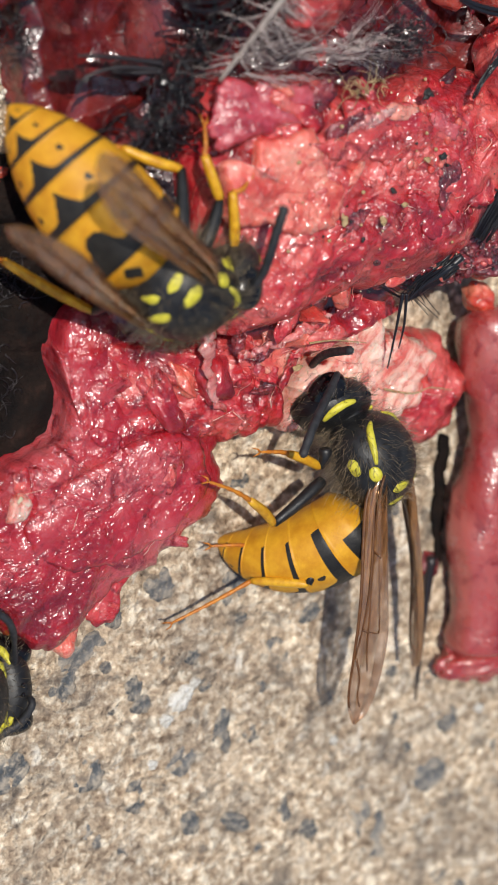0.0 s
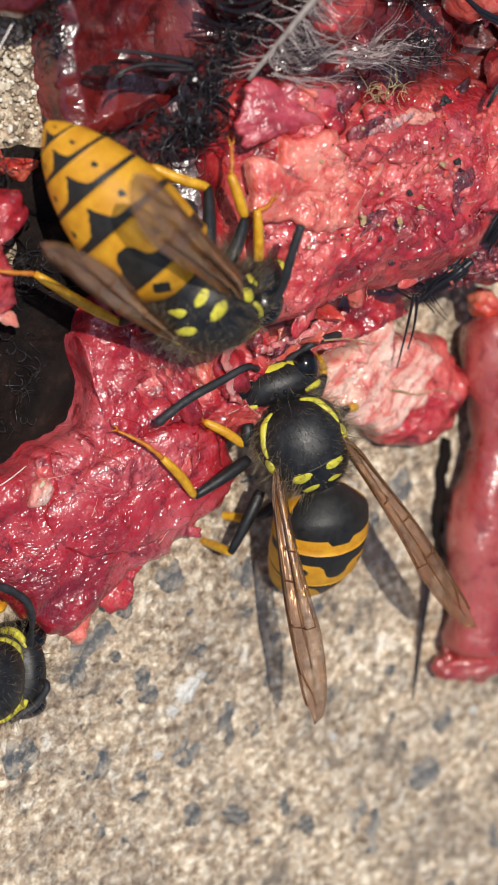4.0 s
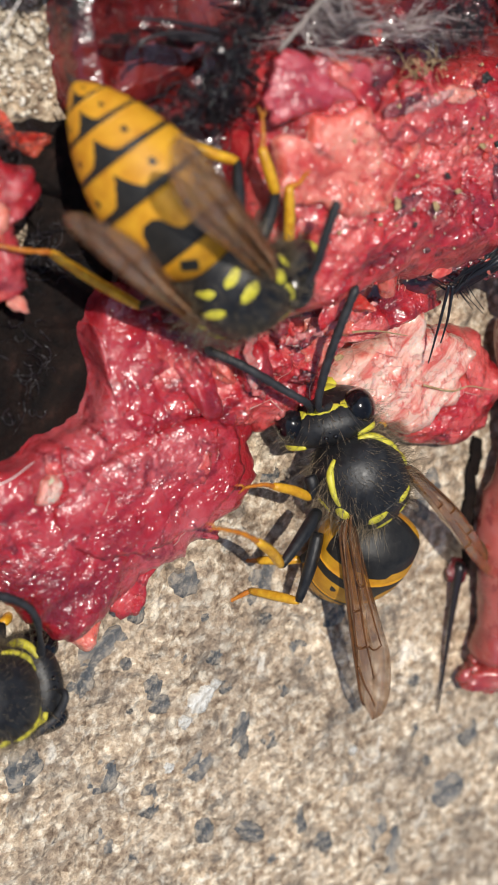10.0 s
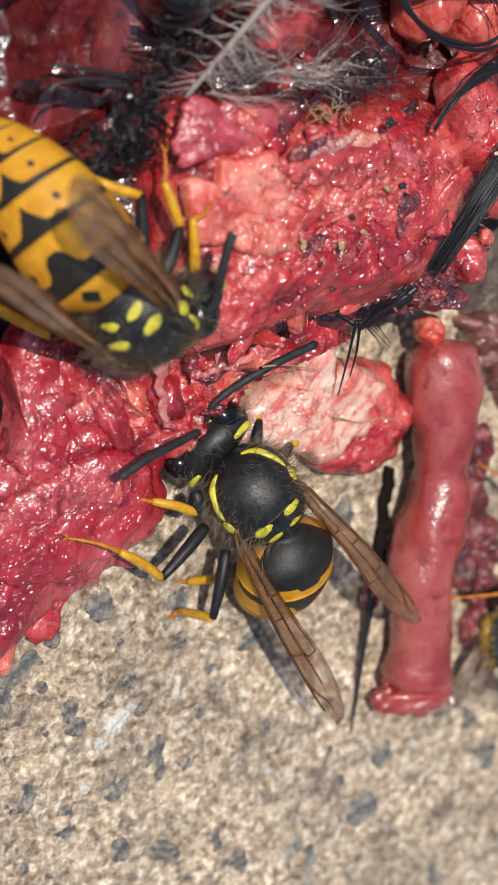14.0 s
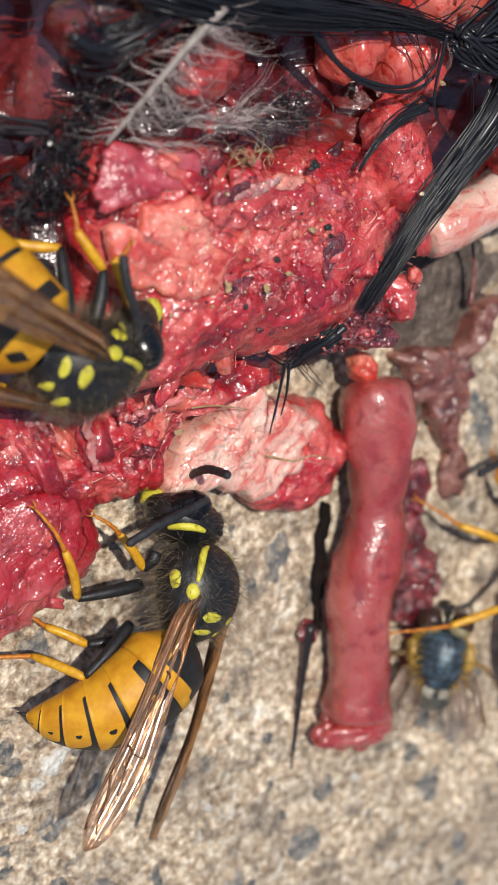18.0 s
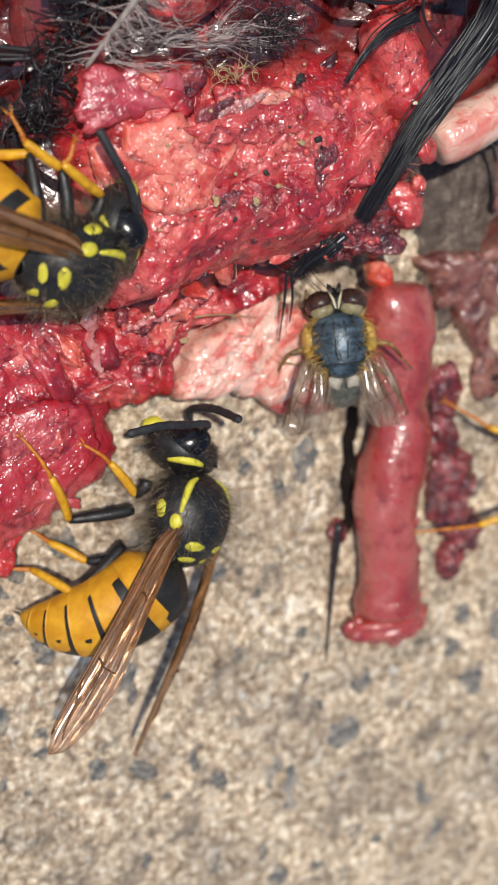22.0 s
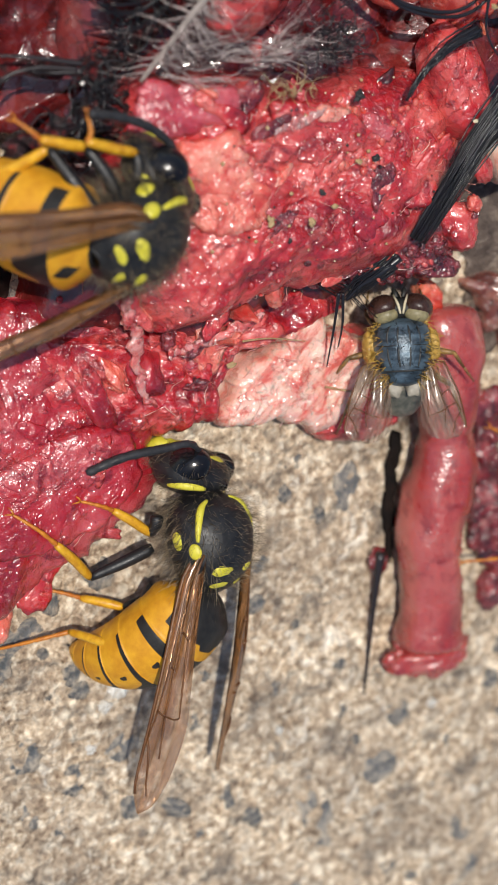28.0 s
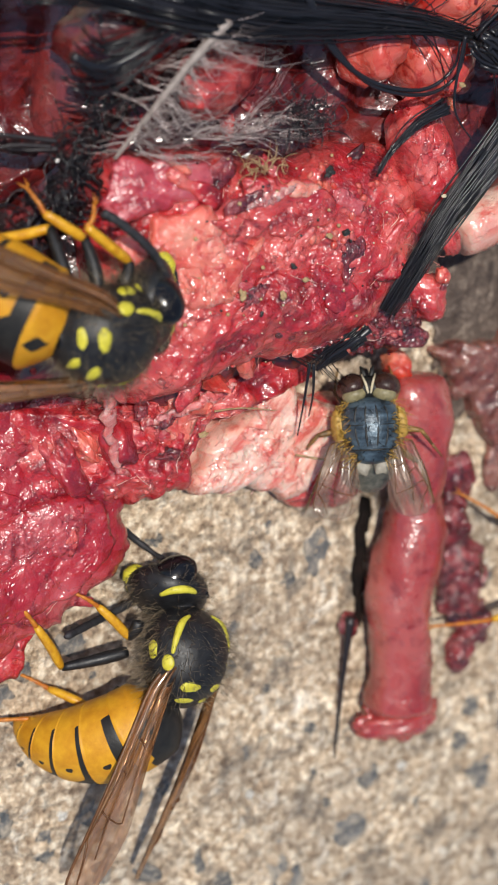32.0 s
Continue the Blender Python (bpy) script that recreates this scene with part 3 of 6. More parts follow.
lobe("flake", [(-4.90, 16.19, 8.0), (-2.25, 16.41, 8.0), (-0.54, 15.95, 8.0), (-0.27, 14.81, 8.0), (-1.73, 14.28, 8.0), (-3.72, 14.04, 8.0), (-5.13, 13.65, 8.0), (-5.49, 14.90, 8.0)], 0.42, FILM, CARCASS, "violet-red smooth patch of muscle", rim=0.0, flatness=3, rough=0.25, seed=8, base=7.45, rings=26, ragged=0.6)
lobe("flake", [(1.20, 15.22, 8.0), (3.61, 15.33, 8.0), (5.46, 14.45, 8.0), (5.46, 13.14, 8.0), (2.98, 12.54, 8.0), (1.18, 13.44, 8.0)], 0.5, RED, CARCASS, "crimson raised flake", rim=0.25, flatness=6, rough=0.4, seed=9, base=7.55, rings=20)
lobe("flake", [(7.73, 11.80, 7.0), (9.38, 11.67, 7.0), (9.73, 10.27, 7.0), (8.57, 9.95, 7.0), (7.57, 10.86, 7.0)], 0.35, RED, CARCASS, "crimson torn flake", rim=0.15, flatness=5, rough=0.3, seed=10, base=7.2, rings=14, segs=80)
# the light spot on the flap and its fold
lobe("flake", [(-13.86, -1.72, 3.6), (-13.32, -1.48, 3.6), (-12.78, -1.99, 3.6), (-13.07, -2.73, 3.6), (-14.01, -2.60, 3.6)], 0.45, PALE, CARCASS, "pale yellowish fat fleck", rim=0.2, flatness=4, rough=0.2, seed=11, base=3.3, rings=8, segs=40)
lobe("flake", [(-11.26, -1.54, 3.6), (-8.72, -0.02, 3.6), (-6.11, 0.47, 3.6), (-4.32, -0.53, 3.6), (-4.29, -2.97, 3.6), (-6.68, -4.82, 3.6), (-9.89, -5.69, 3.6), (-12.41, -4.78, 3.6), (-13.21, -3.10, 3.6)], 0.6, FLAP, CARCASS, "glossy swelling of magenta muscle", rim=0.2, flatness=4, rough=0.35, seed=12, base=3.35, rings=24)
# flesh between flap and pale piece, and the clotted edge under the black strip
lobe("muscle", [(-9.57, 4.98, 4.0), (-6.28, 4.86, 4.0), (-3.72, 4.98, 4.0), (-0.52, 5.03, 4.0), (3.11, 5.77, 4.0), (5.89, 6.05, 4.0), (7.44, 4.72, 4.0), (4.58, 3.58, 4.0), (1.81, 3.34, 4.0), (0.70, 2.03, 4.0), (0.45, -0.27, 4.0), (-1.39, -0.89, 4.0), (-4.03, -0.51, 4.0), (-6.58, 0.14, 4.0), (-9.96, -0.22, 4.0)], 3.9, RED, CARCASS, "torn crimson flesh full of fibres", rim=2.4, flatness=3, rough=0.5, seed=43, rings=50, segs=200, scale=0.9, ragged=0.6)
lobe("muscle", [(2.94, 8.63, 6.0), (5.96, 9.73, 6.0), (9.04, 9.74, 6.0), (11.88, 10.34, 6.0), (12.85, 9.12, 6.0), (11.89, 6.63, 6.0), (10.27, 5.94, 6.0), (7.75, 6.77, 6.0), (5.28, 6.46, 6.0), (2.89, 6.99, 6.0)], 6.2, CLOT, CARCASS, "dark granular clotted edge", rim=4.6, flatness=3, rough=0.5, seed=44, rings=40, segs=180, scale=1.0, ragged=0.8)
for q, (place, size, mat) in enumerate([
    ((12.44, 9.79, 6.50), (0.36, 0.42, 0.36), BUBBLE), ((2.14, 6.30, 5.60), (0.5, 0.7, 0.5), BUBBLE),
    ((12.29, 4.51, 2.50), (0.6, 0.95, 0.8), ORANGE), ((13.17, 11.36, 6.00), (0.7, 0.8, 0.4), RED), ((12.16, 8.54, 5.50), (0.9, 1.4, 1.0), RED),
    ((-3.61, 2.71, 3.30), (1.5, 1.2, 0.9), FLAP), ((-6.16, 1.83, 3.00), (1.6, 2.0, 0.9), FLAP), ((-3.92, 2.89, 3.20), (0.6, 1.4, 0.6), SALMON),
    ((0.82, 5.38, 4.40), (1.9, 0.45, 0.5), SALMON), ((0.29, 4.11, 4.10), (1.6, 0.4, 0.45), SALMON), ((-5.48, 3.04, 3.60), (0.5, 1.2, 0.5), SALMON),
]):
    blob("lump", place, size, mat, CARCASS, "", 20 + q, 0.3, 4, (q * 7, q * 11, 15 + q * 9))
# pale fibrous piece
lobe("cartilage", [(0.65, -0.36, 2.6), (1.13, 1.01, 2.6), (2.51, 2.27, 2.6), (3.75, 3.27, 2.6), (4.06, 3.95, 2.6), (5.93, 4.18, 2.6), (6.88, 3.65, 2.6), (8.48, 3.04, 2.6), (9.15, 1.49, 2.6), (8.51, -0.21, 2.6), (7.22, -1.09, 2.6), (5.94, -1.96, 2.6), (4.03, -0.96, 2.6), (1.86, -1.11, 2.6)], 3.3, PALE, CARCASS, "pale pink fibrous torn end", rim=2.2, flatness=9, rough=0.3, seed=14, rings=40, ragged=0.7, scale=0.45, tilt=(0.02, 0.06))
lobe("cartilage", [(6.04, -2.03, 2.4), (7.33, -1.00, 2.4), (8.61, 1.22, 2.4), (8.59, 2.98, 2.4), (10.56, 2.47, 2.4), (11.93, 0.52, 2.4), (11.31, -1.83, 2.4), (9.32, -3.09, 2.4), (7.34, -2.81, 2.4)], 3.0, RED, CARCASS, "crimson bruised flesh", rim=1.0, flatness=4, rough=0.5, seed=15)
# swollen flesh of the upper body
for q, (place, size, mat) in enumerate([
    ((7.29, 26.39, 6.00), (2.8, 2.4, 2.4), BUBBLE), ((12.16, 26.11, 6.00), (3.6, 3.4, 2.6), BUBBLE), ((3.54, 24.97, 6.00), (2.6, 3.4, 2.2), BUBBLE),
    ((7.60, 23.67, 6.00), (2.8, 2.4, 2.2), BUBBLE), ((11.66, 20.22, 6.00), (2.2, 1.7, 2.2), BUBBLE), ((8.53, 20.87, 6.00), (1.9, 1.6, 2.0), BUBBLE),
    ((12.58, 23.02, 5.50), (2.6, 2.0, 2.2), BUBBLE), ((15.79, 24.77, 5.50), (3.0, 4.5, 2.6), BUBBLE), ((-0.87, 25.01, 5.00), (5.6, 2.2, 2.6), DEEP_SHADED),
    ((9.65, 29.07, 6.00), (4.5, 3.4, 2.6), BUBBLE), ((11.23, 15.51, 6.30), (3.0, 1.8, 1.4), RED),
    ((19.98, 16.09, 5.00), (3.2, 2.2, 2.0), RED), ((-3.58, 21.11, 5.50), (3.4, 2.4, 2.0), DEEP_SHADED), ((0.81, 19.76, 6.30), (4.0, 1.6, 1.4), RED),
]):
    blob("swelling", place, size, mat, CARCASS, "glossy swollen translucent red flesh" if mat is BUBBLE else "", 60 + q, 0.2, 4, (q * 11, q * 17, q * 29))
# bone with its knuckle
tube("bone", spline([(*(14.55, 11.34, 4.50),), (*(18.35, 12.85, 4.50),), (*(22.58, 14.41, 4.60),), (*(31.03, 16.51, 4.60),)], 16), [1.15 + 0.05 * i + 0.12 * sin(i * 0.9) for i in range(16)], BONE, CARCASS, "cream-white bone stained with blood", 16)
# shreds at the left: orange flap, pink lips
lobe("shred", [(-15.40, 14.13, 1.5), (-14.59, 13.87, 1.5), (-13.83, 13.14, 1.5), (-12.65, 12.75, 1.5), (-12.53, 12.14, 1.5), (-13.85, 12.12, 1.5), (-14.88, 12.34, 1.5), (-15.44, 12.84, 1.5)], 0.9, ORANGE, CARCASS, "bright orange-red shred of skin", rim=0.5, flatness=3, rough=0.3, seed=16, rings=12, segs=70, base=0.9, ragged=0.9)
lobe("shred", [(-17.35, 5.08, 2.0), (-16.33, 4.75, 2.0), (-15.46, 3.43, 2.0), (-16.65, 2.80, 2.0), (-17.67, 3.15, 2.0), (-17.88, 4.39, 2.0)], 0.6, SALMON, CARCASS, "pale torn lip of flesh", rim=0.4, flatness=4, rough=0.25, seed=17, rings=12, segs=70, base=1.6, ragged=1.0)
lobe("shred", [(-18.41, -13.76, 1.0), (-16.76, -13.55, 1.0), (-14.52, -13.73, 1.0), (-15.40, -14.96, 1.0), (-17.38, -15.80, 1.0), (-18.46, -15.41, 1.0), (-20.03, -14.24, 1.0)], 1.6, FLAP, CARCASS, "red shred of flesh", rim=0.8, flatness=4, rough=0.4, seed=18, rings=16, segs=80)
lobe("shred", [(-11.83, -9.60, 0.6), (-9.91, -9.08, 0.6), (-10.38, -10.84, 0.6), (-11.40, -10.52, 0.6)], 1.2, SALMON, CARCASS, "pink translucent corner", rim=0.5, flatness=4, rough=0.3, seed=19, rings=10, segs=50)

# wet matted down in ridges along the hollow
for k, out in enumerate(([(-7.38, 16.44, 6.2), (-6.84, 17.25, 6.2), (-5.28, 18.02, 6.2), (-3.43, 19.27, 6.2), (-1.28, 20.89, 6.2), (0.08, 21.58, 6.2), (-0.61, 20.40, 6.2), (-2.11, 18.88, 6.2), (-3.59, 17.85, 6.2), (-5.06, 16.82, 6.2), (-6.37, 16.04, 6.2)], [(-7.14, 16.08, 6.2), (-5.84, 16.49, 6.2), (-4.81, 16.57, 6.2), (-4.44, 15.71, 6.2), (-4.86, 14.75, 6.2), (-5.92, 14.32, 6.2), (-6.93, 14.86, 6.2)], [(-11.12, 12.64, 5.6), (-10.31, 13.79, 5.6), (-8.78, 14.42, 5.6), (-7.24, 14.70, 5.6), (-5.69, 14.49, 5.6), (-5.45, 13.86, 5.6), (-6.78, 13.20, 5.6), (-8.33, 13.06, 5.6), (-9.62, 12.53, 5.6)], [(-11.20, 16.98, 5.0), (-9.71, 17.28, 5.0), (-7.95, 17.26, 5.0), (-7.08, 16.81, 5.0), (-7.73, 16.53, 5.0), (-9.24, 16.64, 5.0), (-11.23, 16.52, 5.0)])):
    lobe("matted_down", out, 0.55, MATTED, CARCASS, "wet matted black down clotted on the flesh", rim=0.2, flatness=2.5, rough=0.7, seed=70 + k, rings=22, segs=110, base=(5.6, 5.6, 5.2, 4.6)[k], ragged=1.0, scale=1.1)

# torn membranes, cords and dark rents in the flesh
MEMBRANE = meat("pink membrane", (0.42, 0.03, 0.035), (0.62, 0.13, 0.12), (0.76, 0.4, 0.36), 0.3, 0.8, (0.5, 1.6, 1, 30), 0.09, 0.6, 0.2)
for lab, pts, rad, mat in (
    ("pale translucent strip of membrane", [(-5.44, 6.92, 6.20), (-4.82, 5.52, 5.60), (-4.51, 3.64, 5.00), (-4.04, 2.01, 4.60), (-3.41, 1.11, 4.30)], (0.45, 0.6, 0.5, 0.3, 0.15), MEMBRANE),
    ("pale pink torn fold of membrane", [(-2.88, 3.64, 4.90), (-1.58, 4.10, 5.20), (0.07, 4.60, 5.40), (1.72, 5.22, 5.60)], (0.15, 0.4, 0.5, 0.25), MEMBRANE),
    ("pinkish fold of torn membrane", [(-2.36, 5.69, 5.80), (-1.04, 5.91, 6.00), (0.30, 6.29, 6.20), (1.21, 6.71, 6.40)], (0.2, 0.4, 0.4, 0.2), MEMBRANE),
    ("dark red cord across the flesh", [(3.47, 9.16, 6.90), (1.83, 8.68, 6.80), (-0.08, 8.22, 6.50), (-1.68, 7.41, 6.00), (-2.46, 6.67, 5.60)], (0.1, 0.16, 0.18, 0.16, 0.1), RED),
    ("dark red cord across the flesh", [(3.20, 8.88, 6.80), (1.43, 8.19, 6.50), (-0.20, 7.38, 6.00), (-1.16, 6.56, 5.40)], (0.08, 0.12, 0.12, 0.08), CLOT),
    ("pale sinew strand over the flesh", [(3.58, 14.85, 8.30), (2.10, 14.32, 8.30), (1.00, 14.01, 8.20)], (0.15, 0.35, 0.15), MEMBRANE),
):
    n, thin = 44, 1.0 if mat is not MEMBRANE else 0.62
    rnd = random.Random(len(pts) + int(10 * rad[1]))
    r = np.interp(np.linspace(0, 1, n), np.linspace(0, 1, len(rad)), rad) * [thin * rnd.uniform(0.65, 1.3) for i in range(n)]
    path = spline(pts, n) + np.array([(0.14 * fbm(i * 0.4, 3, len(pts)), 0.14 * fbm(i * 0.4, 7, len(pts)), -0.1) for i in range(n)])
    ob = tube("membrane" if mat is MEMBRANE else "cord", path, list(r), mat, CARCASS, lab, 12, 0.4 if mat is MEMBRANE else 0.9)
    for v in ob.data.vertices:
        x, y, z = [q / MM for q in v.co]
        v.co += Vector((fbm(x * 1.6, y * 1.6, z), fbm(x * 1.6, y * 1.6, z + 5), fbm(x * 1.6, y * 1.6, z + 9))) * 0.22 * thin * MM
for k, p in enumerate(((-1.2, 1.9, 4.10), (-1.64, 3.84, 4.90), (-2.90, 4.52, 4.90))):
    blob("clot", p, (0.55, 0.3, 0.25), CLOT, CARCASS, "dark clotted rent in the flesh", 140 + k, 0.6, 4, (0, 0, 40 * k))

TOPS = np.concatenate([np.array([v.co for v in o.data.vertices]) for o in CARCASS.children]) / MM


def top_at(x, y, reach=0.4):
    """The height of the flesh at a place."""
    near = TOPS[(abs(TOPS[:, 0] - x) < reach) & (abs(TOPS[:, 1] - y) < reach)]
    return float(np.median(near[:, 2])) if len(near) else 0.0


PALE_AT = (4.98, 1.11, 2.60)


def shreds(region, count, mats, size, seed):
    """Small torn flakes and tatters that lie on the flesh."""
    rnd = random.Random(seed)
    (x0, x1), (y0, y1) = region
    for k in range(count):
        x, y = rnd.uniform(x0, x1), rnd.uniform(y0, y1)
        z = top_at(x, y)
        if z < 2.2 or hypot(x - PALE_AT[0], y - PALE_AT[1]) < 4:
            continue
        s, w, lean = rnd.uniform(*size), rnd.uniform(0, pi), rnd.uniform(0.2, 0.55)
        ring = []
        for i in range(8):
            a = 2 * pi * i / 8
            r = s * rnd.uniform(0.75, 1.2)
            u, v = r * cos(a), r * sin(a) * lean
            ring.append((x + u * cos(w) - v * sin(w), y + u * sin(w) + v * cos(w)))
        lobe("flake", ring, rnd.uniform(0.1, 0.2), rnd.choice(mats), CARCASS, "", rim=0.0, flatness=3, rough=0.12, seed=100 + k + seed, rings=7, segs=36, base=z - 0.02, ragged=0.8, scale=1.6)


shreds(((-2.5, 12.5), (6.5, 16.5)), 22, (RED, RED, SALMON, CLOT, FLAP), (0.5, 1.6), 1)
shreds(((-8, 6), (0.5, 7)), 16, (RED, RED, SALMON, FLAP), (0.6, 1.6), 2)
shreds(((-16, -4), (-8, 4)), 8, (FLAP, FLAP, RED), (0.6, 1.8), 3)
shreds(((-3, 15), (15.5, 22)), 14, (RED, DEEP_SHADED, CLOT, ORANGE), (0.5, 1.4), 5)
shreds(((-20, -13), (4, 12)), 8, (FLAP, SALMON, RED), (0.6, 1.6), 6)

def fibres(region, count, ln, seed, way=0.6):
    """Thin pale sinew threads that lie on the flesh."""
    rnd = random.Random(seed)
    (x0, x1), (y0, y1) = region
    paths = []
    for k in range(count):
        x, y = rnd.uniform(x0, x1), rnd.uniform(y0, y1)
        w, bend = rnd.gauss(way, 0.6), rnd.uniform(-0.5, 0.5)
        p = []
        for i in range(6):
            z = top_at(x, y, 0.3)
            if z > 2.2:
                p.append((x, y, z + rnd.uniform(0.02, 0.14)))
            w += bend * 0.3
            s = rnd.uniform(*ln) / 5
            x, y = x + s * cos(w), y + s * sin(w)
        if len(p) > 3:
            paths.append(spline(p, 9))
    tagged(strands("sinew", paths, 0.035, SINEW, CARCASS, "thin pale sinew threads"), kind="stuff")


fibres(((-2.5, 12.5), (6.5, 16.5)), 40, (0.4, 1.5), 1)
fibres(((-8, 6), (0.5, 7)), 45, (0.5, 1.8), 2, 0.3)
fibres(((-16, -4), (-8, 4)), 10, (0.5, 1.5), 3)
fibres(((-1, 9), (-3, 1)), 8, (0.6, 1.6), 4, 0.85)

def granules(region, count, size, material, seed, lowest=3.0):
    """Tiny wet beads of tissue that sit on the flesh."""
    rnd = random.Random(seed)
    (x0, x1), (y0, y1) = region
    bm = bmesh.new()
    for k in range(count):
        cx, cy = rnd.uniform(x0, x1), rnd.uniform(y0, y1)
        for n in range(rnd.randint(1, 4)):
            x, y = cx + rnd.gauss(0, 0.22), cy + rnd.gauss(0, 0.22)
            z = top_at(x, y, 0.25)
            if z > lowest and hypot(x - PALE_AT[0], y - PALE_AT[1]) > 4:
                r = rnd.uniform(*size)
                m = Matrix.LocRotScale((x, y, z + r * 0.15), Euler((0, 0, rnd.uniform(0, 3))), (r * rnd.uniform(0.8, 1.7), r, r * 0.8))
                bmesh.ops.create_icosphere(bm, subdivisions=2, radius=1.0, matrix=m)
    tagged(part("tissue_grain", bm, material, CARCASS, "fine wet beads of tissue"), kind="stuff")


granules(((2.5, 12.8), (5.8, 9.6)), 60, (0.08, 0.26), CLOT, 3)
granules(((0.5, 12.5), (6.5, 12.5)), 55, (0.06, 0.18), RED, 4, 5.0)
granules(((4.0, 13.0), (12.0, 18.5)), 40, (0.06, 0.2), BUBBLE, 5, 5.0)
granules(((-9, 6), (0.0, 6.5)), 40, (0.06, 0.18), RED, 6, 2.2)

# ---- the gut lying beside it ----
TUBE = thing("gut_piece", "smooth glossy pink piece of gut lying on concrete", "gut", (11.79, -15.91, 0.00))
def gut():
    p = np.array([(13.15, -15.35, 1.90), (13.19, -11.90, 2.00), (13.01, -8.48, 2.10), (13.83, -4.34, 2.20), (13.75, -0.75, 2.40), (13.41, 2.43, 2.40), (13.35, 3.94, 2.20)])
    o = np.array((11.79, -15.91, 0.00))
    path = spline(p - o, 44)
    rad = [2.1 + 0.0 * i for i in range(44)]
    for i in range(44):
        u = i / 43
        rad[i] = 0.9 * (1.85 + 0.42 * exp(-((u - 0.78) / 0.14) ** 2) - 0.4 * exp(-((u - 0.56) / 0.05) ** 2) + 0.15 * exp(-((u - 0.36) / 0.1) ** 2) + 0.45 * exp(-(u / 0.07) ** 2)) * min(1, 0.3 + sqrt(max(0, 1 - abs(2 * u - 1) ** 14)) * 0.8, sqrt(max(0.0, 1 - max(0.0, (u - 0.88) / 0.122) ** 2)) + 0.02)
    v, f = [], []
    tube_data(path, rad, 32, v, f)
    v = [(x + 0.3 * fbm(x * 0.45, y * 0.45, z * 0.45), y + 0.12 * fbm(x, y, z + 7), z + 0.16 * fbm(x * 0.9, y * 0.9, z + 3)) for x, y, z in v]
    raw("gut_wall", v, f, GUT, TUBE)
    end = np.array((13.45, -16.16, 1.30)) - o
    blob("cut_end", end, (2.35, 1.0, 1.4), GUT, TUBE, "rolled dark pink cut end", 3, 0.22, 4)
    for k, (dx, dy, dz, s) in enumerate([(-1.9, 0.1, 0.0, 0.7), (-1.0, -0.5, 0.3, 0.6), (0.2, -0.7, 0.4, 0.7), (1.3, -0.4, 0.3, 0.8), (2.1, 0.2, 0.0, 0.8), (2.0, 1.4, -0.2, 0.6), (1.9, 4.4, -0.2, 0.55), (1.8, 6.0, -0.3, 0.6), (-1.7, 1.2, 0.0, 0.5)]):
        blob("torn_lump", end + np.array((dx, dy, dz)) * 0.96, (s * 0.9, s * 0.8, s * 0.7), (GUT, FLAP)[k % 2], TUBE, "glossy red torn lump", 30 + k, 0.5, 3)
gut()
# flat near-black lumps stand in for the gut's shadow and a crack
EDGE = thing("blood_crust", "dark crack and painted shadow along the gut on concrete", "crust", (11.56, -8.17, 0.00))
for q, (place, a, b) in enumerate(zip([(11.7, -5.78, 0.14), (11.6, -7.76, 0.14), (11.65, -9.78, 0.14), (11.95, -4.18, 0.14)], (0.5, 0.55, 0.4, 0.5), (1.3, 1.3, 1.0, 1.0))):
    blob("lump", np.array(place) - np.array((11.56, -8.17, 0.00)), (a * 0.75, b, 0.2), SKIN_SHADE, EDGE, "", 130 + q, 0.4, 3)
STAIN = thing("wet_stain", "dark wet brownish stain on the concrete", "stain", (17.67, 7.26, -0.00))
lobe("film", np.array([(15.54, 10.51, -0.0), (17.63, 11.26, 0.0), (20.85, 10.72, -0.0), (22.72, 8.71, 0.0), (22.04, 6.23, 0.0), (20.98, 3.77, 0.0), (19.17, 2.03, 0.0), (17.72, 0.58, 0.0), (16.27, 2.36, 0.0), (16.26, 4.90, 0.0), (15.55, 6.84, 0.0), (15.20, 9.02, 0.0)]) - np.array((17.67, 7.26, -0.00)), 0.32, STAINM, STAIN, "", rim=0.16, flatness=8, rough=0.2, seed=50, ragged=1.0, rings=20, segs=120)
CLOT_THING = thing("blood_clot", "dark red clotted blood beside the gut", "clot", (17.78, -9.18, 0.00))
for q, (dx, dy, s) in enumerate([(0.3, 1.0, 1.3), (0.6, -1.4, 1.0), (1.4, -2.6, 0.9), (-0.3, -0.6, 0.9), (1.2, 0.2, 0.7), (-0.4, 3.8, 1.0), (-0.2, 6.0, 1.1), (0.4, -4.2, 0.8)]):
    blob("lump", (dx, dy, 0.35), (s * 1.1, s * 1.35, 0.65), CLOT, CLOT_THING, "", 90 + q, 0.45, 4)
SCRAP_THING = thing("skin_scrap", "dried brown twisted scrap of skin on concrete", "scrap", (19.46, 2.52, 0.00))
